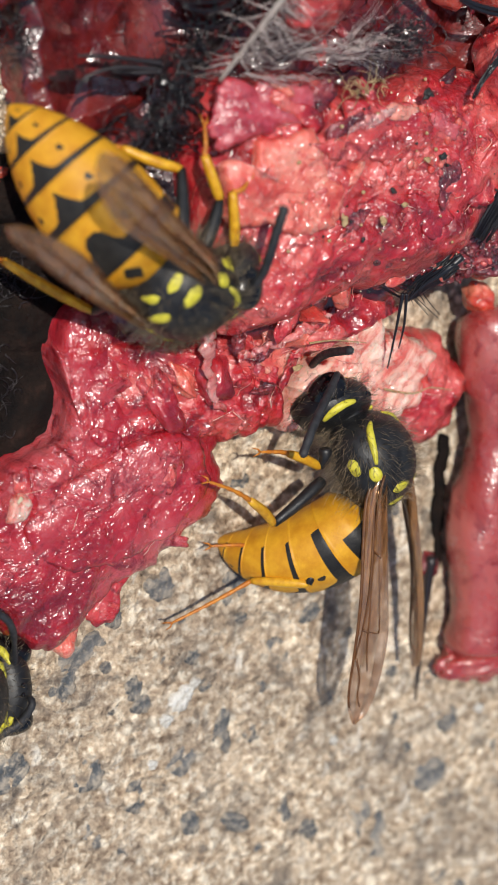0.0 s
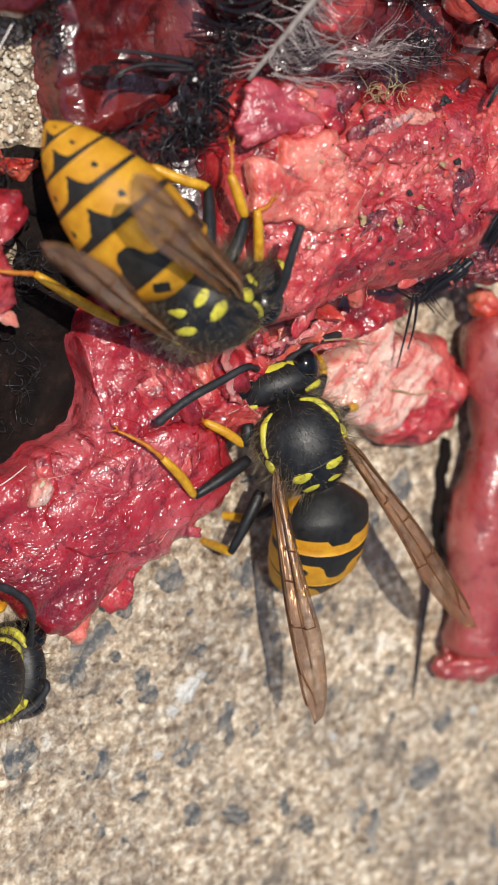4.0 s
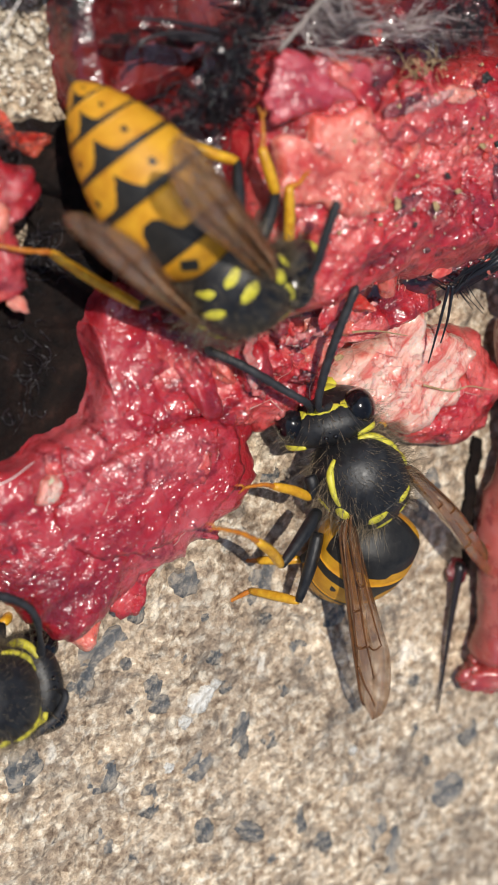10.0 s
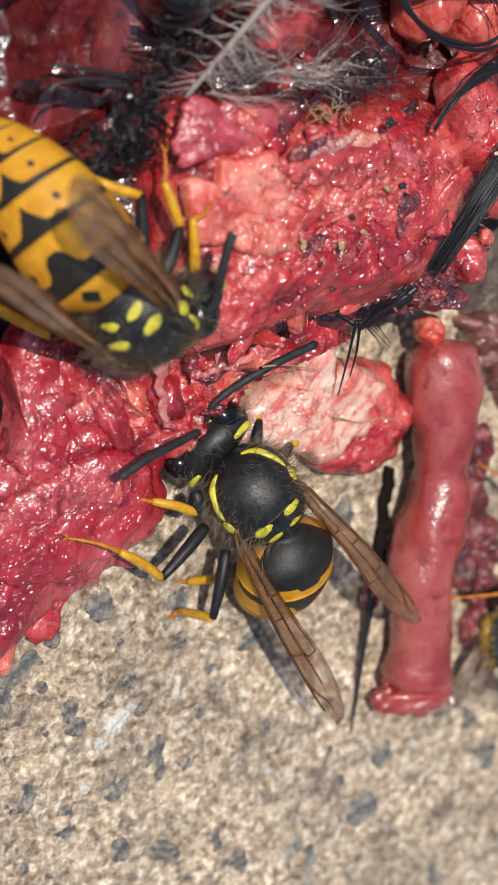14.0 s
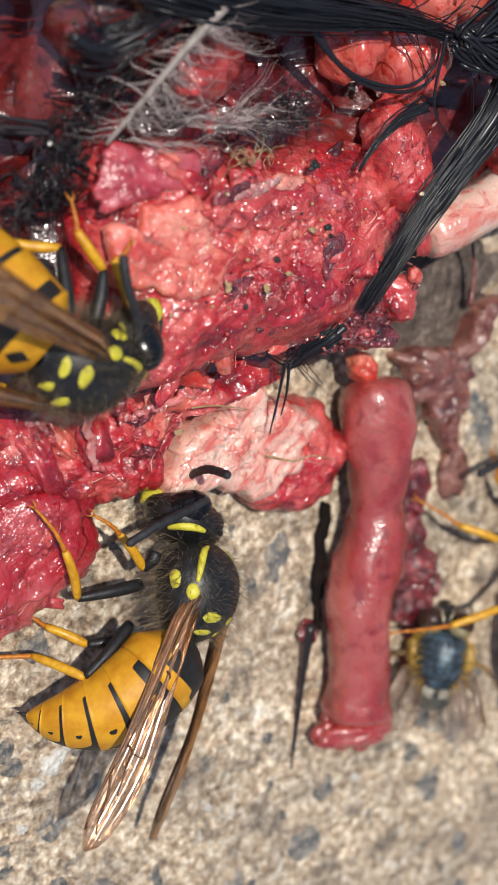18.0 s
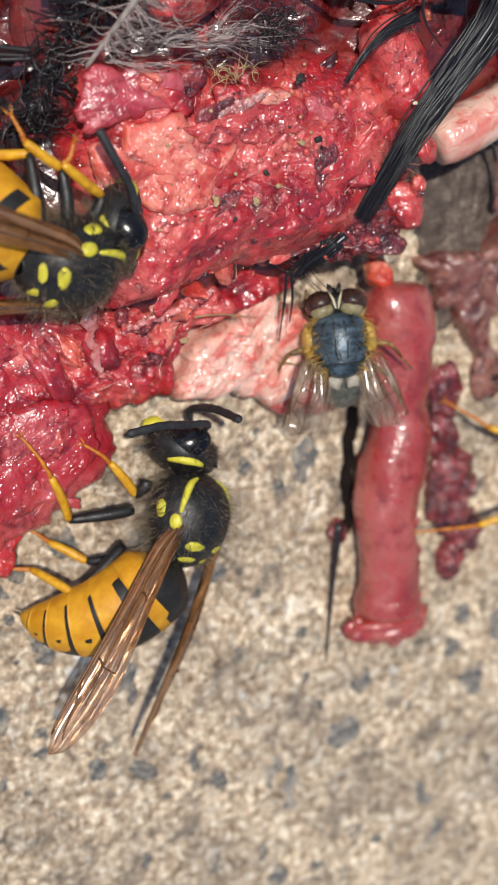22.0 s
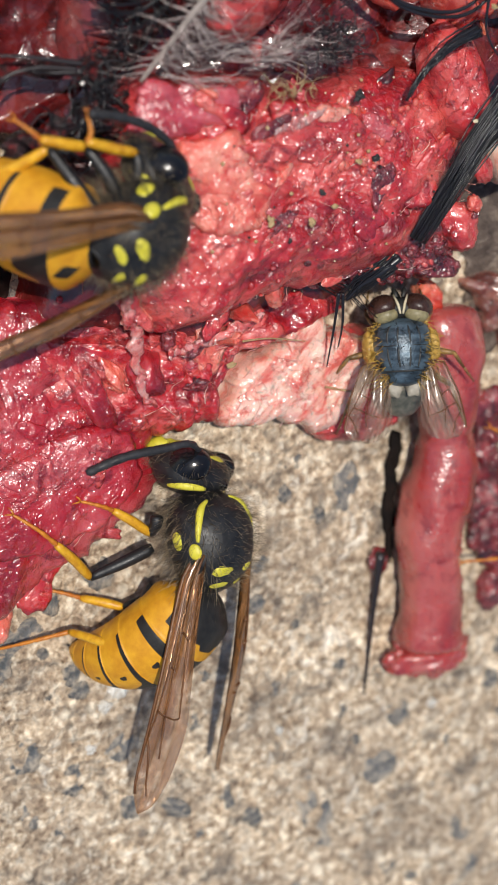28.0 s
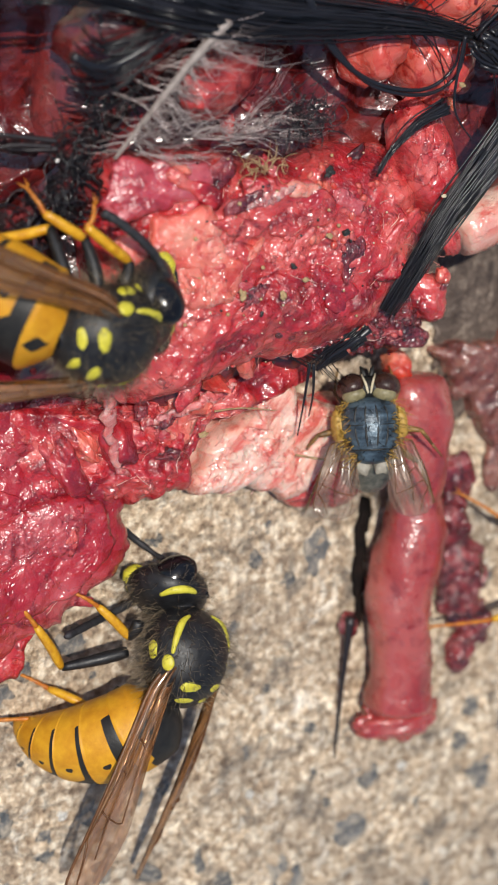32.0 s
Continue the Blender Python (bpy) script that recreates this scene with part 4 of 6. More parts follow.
def scrap():
    o = np.array((19.46, 2.52, 0.00))
    out = np.array([(15.81, 4.54, 1.0), (17.54, 5.08, 1.0), (19.61, 4.65, 1.0), (20.51, 5.95, 1.0), (21.79, 7.21, 1.0), (22.58, 6.96, 1.0), (21.67, 5.48, 1.0), (20.77, 3.85, 1.0), (20.66, 1.63, 1.0), (19.79, -0.83, 1.0), (18.82, -0.34, 1.0), (17.83, 1.26, 1.0), (16.68, 2.85, 1.0)])
    lobe("skin", out - o, 1.7, SCRAP, SCRAP_THING, "", rim=0.9, flatness=3, rough=0.6, seed=31, ragged=0.8, rings=20, segs=110)
    tube("sinew", spline(np.array([(20.31, 7.11, 1.20), (19.99, 8.81, 1.80), (19.43, 10.76, 2.20)]) - o, 8), [0.25, 0.2, 0.16, 0.14, 0.12, 0.1, 0.09, 0.08], SCRAP, SCRAP_THING)
    blob("stain_lump", np.array((20.36, -2.44, 0.30)) - o, (1.0, 1.6, 0.5), SCRAP, SCRAP_THING, "", 44, 0.4, 3)
scrap()

# ---- feathers and fur ----
def wavy(a, b, bow, wave, n=9, rnd=random, lift=0.0):
    """A strand from a to b with a bow sideways and a little wave."""
    a, b = np.array(a, float), np.array(b, float)
    d = b - a
    side = np.cross(d, (0, 0, 1.0))
    side /= np.linalg.norm(side) + 1e-9
    ph, fr = rnd.uniform(0, 6), rnd.uniform(3, 7)
    pts = []
    for i in range(n):
        u = i / (n - 1)
        pts.append(a + d * u + side * (bow * sin(pi * u) + wave * u * sin(ph + fr * u)) + np.array((0, 0, lift * sin(pi * u) + wave * 0.5 * u * sin(ph * 2 + fr * u))))
    return pts


def down_feather():
    """The grey down feather: a pale quill with wispy barbs to its lower side."""
    o = np.array((-4.44, 16.60, 7.00))
    f = thing("down_feather", "grey downy feather with pale quill stuck to the flesh", "feather", o)
    q = spline([np.array((-4.96, 16.42, 7.60)) - o, np.array((-3.48, 18.56, 8.60)) - o, np.array((-1.95, 20.53, 9.20)) - o, np.array((-0.36, 22.14, 9.40)) - o], 24)
    tube("quill", q, [0.1 + 0.007 * i for i in range(24)], QUILL, f, "translucent pale grey quill", 8)
    rnd = random.Random(8)
    right = []
    for k in range(46):
        u = 0.16 + 0.82 * (k + rnd.random()) / 46
        a = q[int(u * 23)]
        ln, w = rnd.uniform(1.6, 5.4) * (0.45 + 0.6 * u), rnd.gauss(-10, 15)
        bow, wave = rnd.uniform(-0.2, 0.9), rnd.uniform(0.1, 0.5)
        for n in range(rnd.randint(2, 5)):
            v = radians(w + rnd.gauss(0, 7))
            e = ln * rnd.uniform(0.6, 1.1)
            right.append(wavy(a, a + np.array((cos(v) * e, sin(v) * e, rnd.uniform(-1.1, 0.1))), bow + rnd.uniform(-0.2, 0.2), wave, 11, rnd, rnd.uniform(0, 0.4)))
    for k in range(60):
        a = q[int(rnd.uniform(0.2, 0.97) * 23)]
        v, e = radians(rnd.gauss(-35, 20)), rnd.uniform(0.5, 1.3)
        right.append(wavy(a, a + np.array((cos(v) * e, sin(v) * e, rnd.uniform(-0.4, 0.1))), rnd.uniform(0.2, 0.5), 0.1, 8, rnd, 0.1))
    tagged(strands("vane", right, 0.022, DOWN, f, "wispy white-grey barbs"), kind="stuff")
    left = []
    for k in range(38):
        u = rnd.uniform(0.05, 0.98)
        a = q[int(u * 23)]
        w = radians(rnd.gauss(178, 14))
        ln = rnd.uniform(0.8, 2.6)
        left.append(wavy(a, a + np.array((cos(w) * ln, sin(w) * ln, -rnd.uniform(0.2, 1.2))), rnd.uniform(-0.4, 0.6), 0.2, 8, rnd))
    tagged(strands("vane", left, 0.03, DOWN, f, "short wispy pale barbs"), kind="stuff")
    mat_ = []
    lo, hi = np.array((-4.40, 17.13, 7.90)) - o, np.array((2.91, 18.16, 8.20)) - o
    for k in range(34):
        a = lo + (hi - lo) * rnd.random() + np.array((0, rnd.uniform(-1.0, 0.5), 0))
        w, ln, bow = rnd.gauss(4, 11), rnd.uniform(1.6, 4.0), rnd.uniform(-0.35, 0.35)
        for n in range(rnd.randint(2, 6)):
            v, e = radians(w + rnd.gauss(0, 5)), ln * rnd.uniform(0.6, 1.1)
            b = a + np.array((rnd.gauss(0, 0.15), rnd.gauss(0, 0.08), rnd.uniform(-0.1, 0.15)))
            mat_.append(wavy(b, b + np.array((cos(v) * e, sin(v) * e, rnd.uniform(-0.2, 0.2))), bow, 0.3, 9, rnd, 0.2))
    tagged(strands("matted_down", mat_, 0.024, DOWN, f, "matted grey down"), kind="stuff")


down_feather()


def bundle(name, label, pts, width, count, material, seed, radius=0.09, spread=0.25, thick=0.4, fray=0.0, core=0.0):
    """A bundle of barbs that runs along a curve."""
    rnd = random.Random(seed)
    o = np.array(pts[0], float)
    f = thing(name, label, "feather", o)
    mid = spline(np.array(pts, float) - o, 16)
    tang = np.gradient(mid, axis=0)
    side = np.cross(tang, (0, 0, 1.0))
    side /= np.linalg.norm(side, axis=1)[:, None]
    paths = []
    for k in range(count):
        s, z, ph = rnd.gauss(0, 0.45), rnd.uniform(-1, 1), rnd.uniform(0, 6)
        i0, i1 = rnd.randint(0, 5), rnd.randint(11, 16)
        p = []
        for i in range(i0, i1):
            w = (width[0] + (width[1] - width[0]) * i / 15)
            p.append(mid[i] + side[i] * (s * w + spread * 0.5 * sin(ph + i * 0.5)) + np.array((0, 0, thick * z * (1 - s * s) + 0.1 * sin(ph * 3 + i * 0.7))))
        if fray and rnd.random() < fray:
            w = rnd.choice((-1, 1)) * rnd.uniform(0.5, 2.5)
            for j in range(1, 5):
                e = p[-1] + tang[min(i1, 15)] * 0.45 + side[min(i1, 15)] * w * 0.12 * j
                p.append(e + np.array((0, 0, rnd.uniform(-0.15, 0.15))))
        paths.append(p)
    if count > 80:
        tagged(strands("vane", paths, radius, material, f, "", 4, 0.25), kind="stuff")
    else:
        for p in paths:
            strands("barb", [p], radius, material, f, "", 4, 0.25)
    if core:
        tube("matted_vane", mid - np.array((0, 0, thick * 0.3)), [core * (width[0] + (width[1] - width[0]) * i / 15) for i in range(16)], FEATHER, f, "flat sheet of stuck barbs", 14, 0.16)
    tube("shaft", mid + np.array((0, 0, thick * 0.5)), [min(1, width[0]) * (0.22 - 0.01 * i) for i in range(16)], material, f, "glossy black shaft", 8)
    return f


bundle("black_feather", "glossy black wet feather lying across the flesh", [(-10.33, 24.88, 9.50), (-6.69, 24.38, 9.50), (-1.82, 23.15, 9.50), (1.68, 22.46, 9.30), (6.04, 22.17, 9.00), (9.59, 21.80, 9.00), (12.70, 21.05, 9.00)], (2.2, 0.25), 220, FEATHER, 3, 0.085, 0.25, 0.2, 0.12, 0.5)
bundle("black_feather", "flat strip of wet black barbs with a blood-red edge", [(16.00, 19.48, 9.00), (15.07, 17.39, 8.60), (13.08, 14.84, 8.30), (11.65, 13.06, 8.10), (10.30, 10.99, 7.80), (8.84, 8.46, 7.20)], (1.05, 0.45), 260, FEATHER, 5, 0.085, 0.1, 0.14, 0.0, 0.85)
bundle("black_feather", "frayed black feather tip poking out of the flesh", [(8.28, 7.57, 6.60), (7.46, 6.94, 6.40), (6.70, 6.16, 5.60), (6.16, 5.45, 5.20)], (0.9, 0.5), 40, FEATHER, 7, 0.07, 0.12, 0.15, 0.3)
bundle("black_feather", "slim black curved plume on the flesh", [(11.04, 18.06, 8.80), (9.51, 17.39, 8.80), (8.22, 16.32, 8.70), (7.46, 15.07, 8.50)], (0.4, 0.08), 26, FEATHER, 9, 0.06, 0.08, 0.1, 0.0, 0.7)
bundle("black_feather", "tangled black feather mass at the joint", [(11.95, 21.25, 9.60), (13.40, 20.45, 9.80), (15.34, 20.36, 9.80), (18.18, 19.95, 9.60), (22.74, 19.70, 9.20)], (0.6, 1.6), 44, FEATHER, 11, 0.12, 0.7, 0.5, 0.6)
bundle("black_feather", "tangled black feathers beside the swollen flesh", [(12.27, 20.73, 9.60), (14.76, 22.41, 9.60), (16.77, 24.63, 9.40), (18.97, 27.13, 9.00), (21.20, 29.69, 8.60)], (0.5, 2.0), 44, FEATHER, 12, 0.12, 0.7, 0.5, 0.6)
bundle("black_feather", "black curled feather strands in a loop", [(1.15, 23.77, 9.80), (-0.25, 25.60, 10.00), (-0.36, 26.70, 10.00), (0.92, 27.25, 9.80), (2.35, 27.14, 9.60)], (0.9, 0.5), 36, FEATHER, 13, 0.08, 0.15, 0.2)
bundle("black_feather", "dark feather strands in shade at the edge", [(-7.29, 20.82, 9.00), (-5.67, 20.32, 8.60), (-3.85, 21.19, 9.00), (-2.31, 22.06, 9.00)], (2.2, 0.6), 36, FEATHER, 14, 0.06, 0.3, 0.4, 0.3)


def curls(name, label, curves, radius, material, category="feather"):
    o = np.array(curves[0][0], float)
    f = thing(name, label, category, o)
    for c in curves:
        n = 26
        p = spline(np.array(c, float) - o, n)
        tube("strand", p, [radius * (1 - 0.7 * i / n) for i in range(n)], material, f, "", 6)
    return f


curls("black_barb", "single black curling barb looped over the flesh", [
    [(3.21, 23.24, 9.50), (4.74, 21.00, 8.80), (6.90, 19.41, 8.60), (9.61, 18.88, 8.60), (11.16, 19.71, 8.80), (11.31, 21.00, 9.20)],
    [(3.34, 23.12, 9.50), (5.09, 20.86, 8.70), (7.26, 19.13, 8.50), (9.99, 18.67, 8.50), (11.54, 19.55, 8.70), (11.61, 21.23, 9.20)]], 0.16, FEATHER)
curls("black_barb", "thin dark curling strands on the flesh", [
    [(11.32, 21.27, 9.60), (11.21, 18.19, 9.00), (12.35, 16.54, 8.80)], [(17.67, 19.66, 9.00), (17.95, 17.35, 7.50), (19.56, 14.89, 6.50), (19.31, 13.74, 6.20)],
    [(12.28, 22.98, 9.50), (12.84, 24.94, 9.50), (14.57, 26.64, 9.20)], [(5.49, 5.97, 5.80), (5.65, 4.06, 5.00), (5.69, 1.98, 4.20)],
    [(5.71, 5.94, 5.80), (6.12, 4.27, 5.00), (6.21, 2.96, 4.40)], [(19.21, 10.83, 2.50), (19.98, 9.11, 1.80), (19.97, 7.19, 1.40)]], 0.1, FEATHER)
curls("black_barb", "dark curled strands at the hollow's edge", [
    [(-7.41, 16.97, 6.60), (-9.11, 17.09, 6.40), (-10.40, 16.76, 6.20), (-10.79, 16.09, 6.00)], [(-7.21, 17.20, 6.70), (-9.42, 17.54, 6.50), (-10.83, 17.65, 6.30)],
    [(-7.14, 16.86, 6.60), (-8.59, 16.86, 6.40), (-9.77, 16.98, 6.20), (-10.47, 16.54, 6.10)]], 0.15, FUR)


def tangle(name, label, place, size, count, material, seed, radius=0.06, turn=0.0, step=(0.07, 0.18)):
    """A matted knot of curling hairs."""
    rnd = random.Random(seed)
    f = thing(name, label, "fur", place)
    paths = []
    for k in range(count):
        a = np.array([rnd.gauss(0, 0.4) * s for s in size])
        a[2] = abs(a[2])
        h, cv = rnd.uniform(0, 2 * pi), rnd.uniform(-0.5, 0.5)
        ln = rnd.uniform(*step)
        p = [a]
        for i in range(10):
            h += cv + rnd.uniform(-0.2, 0.2)
            p.append(p[-1] + np.array((cos(h) * ln, sin(h) * ln, rnd.uniform(-0.09, 0.09))))
        paths.append([np.array((q[0] * cos(turn) - q[1] * sin(turn), q[0] * sin(turn) + q[1] * cos(turn), q[2])) for q in p])
    tagged(strands("hair_mat", paths, radius, material, f, "", 4, 0.5), kind="stuff")


tangle("fur_clump", "matted black wet fur clump on the flesh", (-6.34, 15.69, 6.30), (1.3, 1.9, 0.7), 42, FEATHER, 21, 0.05, 0.0, (0.14, 0.3))
tangle("fur_clump", "matted black fur beside the down feather", (-4.76, 18.40, 6.20), (3.2, 1.0, 0.7), 46, FEATHER, 22, 0.05, 0.75, (0.14, 0.32))
tangle("fur_clump", "dark wet hair clump on flesh", (-7.72, 14.15, 5.90), (1.7, 1.0, 0.7), 36, FEATHER, 23, 0.048, 0.0, (0.14, 0.3))
tangle("fur_clump", "dried straw-coloured fibres stuck on flesh", (2.10, 15.80, 8.00), (0.8, 0.5, 0.3), 22, STRAW, 24, 0.03)
tangle("fur_clump", "dark tangled fibres among the flesh", (3.81, 17.87, 8.20), (1.6, 1.3, 0.5), 90, FUR, 25, 0.045)
tangle("fur_clump", "black bristly hair at the torn edge", (-16.56, 12.70, 2.50), (3.0, 0.9, 0.9), 150, FUR, 26, 0.045)
tangle("fur_clump", "dark shaded hair between flesh pieces", (-14.72, 2.91, 0.60), (3.0, 2.6, 0.7), 190, FUR, 27, 0.045)
tangle("fur_clump", "dark bristles in the shaded gap", (-12.28, 7.70, 0.60), (1.6, 2.2, 0.8), 110, FUR, 28, 0.045)
tangle("fur_clump", "reddish dark hair at the hollow's rim", (-12.36, 18.32, 3.50), (0.6, 1.6, 1.0), 36, FUR, 29, 0.05)
curls("hair", "long white hairs over the concrete", [
    [(-15.75, 21.10, 5.00), (-16.50, 19.83, 4.50), (-15.97, 18.11, 4.00), (-15.92, 16.13, 3.50), (-16.12, 14.32, 3.00)], [(-13.99, 18.74, 3.00), (-14.98, 17.20, 3.00), (-15.81, 16.07, 2.60)],
    [(-17.09, -1.48, 2.50), (-15.58, -1.62, 3.20), (-14.10, -0.76, 3.40)]], 0.05, WHITE, "hair")
curls("hair", "thin stray fibres on the flesh and concrete", [
    [(0.82, 3.98, 5.00), (2.53, 3.82, 4.50), (4.60, 3.34, 4.00)], [(6.03, 0.72, 3.40), (7.74, 0.26, 3.40), (8.79, 0.42, 3.40), (10.21, 0.09, 3.40)],
    [(20.64, 7.74, 2.00), (21.68, 9.02, 3.00), (23.45, 10.54, 4.00)]], 0.06, STRAW, "fibre")
thorn = thing("thorn", "dark thin thorn-like spine standing beside the gut", "spine", (10.62, -11.25, 0.40))
_o = np.array((10.62, -11.25, 0.40))
tube("spine", spline(np.array([(10.68, -9.71, 1.00), (10.40, -12.77, 0.80), (10.03, -18.18, 0.50)]) - _o, 10), [0.3, 0.28, 0.25, 0.22, 0.18, 0.15, 0.12, 0.09, 0.06, 0.03], FUR, thorn, "", 6)
blob("root", np.array((10.75, -10.39, 0.50)) - _o, (0.6, 0.7, 0.5), CLOT, thorn, "", 8, 0.4, 3)
# beads and grains
for q, (place, s, mat, lab) in enumerate([
    ((11.07, 13.98, 8.60), 0.27, CREAM, "small round cream seed on black barbs"), ((-7.43, 16.45, 7.30), 0.2, WHITE, "tiny white round grain"),
    ((2.18, 25.41, 8.20), 0.5, CREAM, "pale cream elongated grain on flesh"), ((10.79, 27.08, 8.40), 0.5, STRAW, "short straw stub on flesh"),
    ((1.70, 9.20, 8.30), 0.25, DULL, "small black speck of dirt"), ((0.66, 10.29, 8.30), 0.22, STRAW, "tiny dry brown grain"), ((2.77, 9.83, 8.30), 0.25, STRAW, "tiny dry brown grain"),
    ((5.20, 15.40, 8.40), 0.32, DULL, "small dark grain stuck on flesh"), ((11.51, 19.09, 9.20), 0.3, STRAW, "dry yellowish flake on black barbs"), ((9.77, 24.83, 8.20), 0.22, STRAW, "tiny dry brown grain"),
    ((0.49, 2.73, 4.40), 0.4, STRAW, "dry brown flake on flesh"), ((-13.58, -1.54, 4.00), 0.3, CREAM, "small pale fat grain"),
    ((5.16, 15.40, 8.20), 0.5, DULL, "dark angular bit of grit on flesh"), ((0.86, 10.10, 8.10), 0.45, STRAW, "dry brown flake on flesh"), ((1.97, 9.12, 7.90), 0.42, DULL, "dark angular bit of grit on flesh"),
    ((2.90, 9.93, 8.10), 0.4, STRAW, "dry brown flake on flesh"), ((3.38, 11.22, 8.20), 0.3, DULL, "small dark grain stuck on flesh"), ((5.25, 12.46, 8.10), 0.34, STRAW, "dry brown flake on flesh"), ((4.05, 10.54, 8.10), 0.3, STRAW, "tiny dry brown grain"),
    ((6.18, 12.55, 8.00), 0.4, DULL, "dark angular bit of grit on flesh"),
]):
    g = blob("grain", (0, 0, 0), (s * 0.55, s * (1.9 if q in (2, 3) else 0.34), s * 0.22), mat, None, lab, q, 0.3 if q < 4 else 0.6, 3, (0, 0, 20 * q if q not in (2, 3) else -60 * (q - 2)))
    g.location = Vector(place) * MM
    tagged(g, lab, "grain", "grains on the flesh")
def crumbs():
    """Fine grit and specks scattered over the main flesh."""
    rnd = random.Random(12)
    f = thing("grit", "scattered dark specks and grit on wet flesh", "grit")
    body = [o for o in CARCASS.children if o.name.startswith(("muscle", "flake"))]
    pts = np.concatenate([np.array([v.co for v in o.data.vertices]) for o in body]) / MM
    for mat, n, r in ((DULL, 24, 0.07), (STRAW, 26, 0.08), (CREAM, 20, 0.05)):
        bm = bmesh.new()
        for k in range(n):
            x, y = rnd.uniform(-2, 12), rnd.uniform(6, 17)
            near = pts[np.hypot(pts[:, 0] - x, pts[:, 1] - y) < 0.3]
            if len(near) and near[:, 2].max() > 5:
                bmesh.ops.create_icosphere(bm, subdivisions=1, radius=r * rnd.uniform(0.5, 1.4), matrix=Matrix.Translation((x, y, near[:, 2].max())))
        tagged(part("speck_layer", bm, mat, f), kind="stuff")


crumbs()
tangle("feather_tangle", "tangled curled black wet barbs above the bone", (17.59, 21.24, 9.00), (2.4, 2.6, 0.9), 16, FEATHER, 52, 0.15, 0.0, (0.3, 0.6))

# ---- insects ----
THORAX = [(-2.6, 0.45, 0.5, -0.5), (-2.25, 1.25, 1.15, -0.35), (-1.5, 1.85, 1.65, -0.1), (-0.5, 2.15, 1.95, 0.0), (0.6, 2.2, 1.95, 0.0), (1.5, 1.9, 1.65, -0.1), (2.1, 1.3, 1.15, -0.3), (2.4, 0.6, 0.6, -0.4)]


def section(profile, x):
    p = np.array(profile, float)
    return [np.interp(x, p[:, 0], p[:, k]) for k in (1, 2, 3)]


def loft(name, profile, material, parent, label="", rings=30, sides=40, bumpy=0.0):
    """A rounded body along x from rows of x, half width, half height and centre height."""
    rows = spline(profile, rings)
    v, f = [], []
    for x, w, h, z in rows:
        for k in range(sides):
            a = 2 * pi * k / sides
            r = 1 + bumpy * fbm(x * 1.5, w * sin(a) * 1.5, h * cos(a) * 1.5)
            v.append((x, w * sin(a) * r, z + h * cos(a) * r))
    for j in range(rings - 1):
        for k in range(sides):
            q = (k + 1) % sides
            f.append((j * sides + k, j * sides + q, (j + 1) * sides + q, (j + 1) * sides + k))
    f += [tuple(range(sides)), tuple((rings - 1) * sides + k for k in reversed(range(sides)))]
    return raw(name, v, f, material, parent, label)


def patch(name, profile, x0, a0, rx, ra, material, parent, label="", lift=0.03, turn=0.0):
    """A slightly domed spot lying on a lofted body; angles from the back's midline in degrees."""
    v, f, n = [], [], 20
    rows = [(0, 1)] + [(k / 4, n) for k in range(1, 5)] + [(1.04, n)]
    for k, (r, m) in enumerate(rows):
        for i in range(m):
            a = 2 * pi * i / m
            dx, da = r * rx * cos(a), r * ra * sin(a)
            dx, da = dx * cos(turn) - da / 30 * sin(turn), dx * 30 * sin(turn) + da * cos(turn)
            x, t = x0 + dx, radians(a0 + da)
            w, h, z = section(profile, x)
            e = 1 + (lift * (1 - r * r * 0.6) if k < 5 else -0.06) / 1.5
            v.append((x, w * e * sin(t), z + h * e * cos(t)))
    for i in range(n):
        f.append((0, 1 + i, 1 + (i + 1) % n))
        for k in range(4):
            a, b, q = 1 + k * n, 1 + (k + 1) * n, (i + 1) % n
            f.append((a + i, b + i, b + q, a + q))
    return raw(name, v, f, material, parent, label)


def stripe(name, profile, pts, radius, material, parent, label=""):
    p = []
    for x, a in spline(pts, 14):
        w, h, z = section(profile, x)
        p.append((x, w * sin(radians(a)) * 1.0, z + h * cos(radians(a)) * 1.0))
    n = len(p)
    return tube(name, p, [radius * (0.35 + 0.65 * sin(pi * (i + 0.6) / (n + 0.2))) for i in range(n)], material, parent, label, 8)


def fuzz(name, profile, count, length, material, parent, seed, span=(0, 360), radius=0.011, where=None):
    rnd = random.Random(seed)
    paths = []
    for k in range(count):
        x = rnd.uniform(profile[0][0] + 0.15, profile[-1][0] - 0.1) if where is None else rnd.uniform(*where)
        a = radians(rnd.uniform(*span))
        w, h, z = section(profile, x)
        p = np.array((x, w * sin(a), z + h * cos(a)))
        d = np.array((rnd.gauss(-0.2, 0.4), sin(a) + rnd.gauss(0, 0.25), cos(a) + rnd.gauss(0, 0.25)))
        ln = length * rnd.uniform(0.5, 1.2)
        bend = np.array((rnd.gauss(-0.15, 0.15), 0, 0)) * ln
        paths.append([p, p + d * ln * 0.5 + bend * 0.3, p + d * ln + bend])
    return tagged(strands(name, paths, radius, material, parent), kind="stuff")


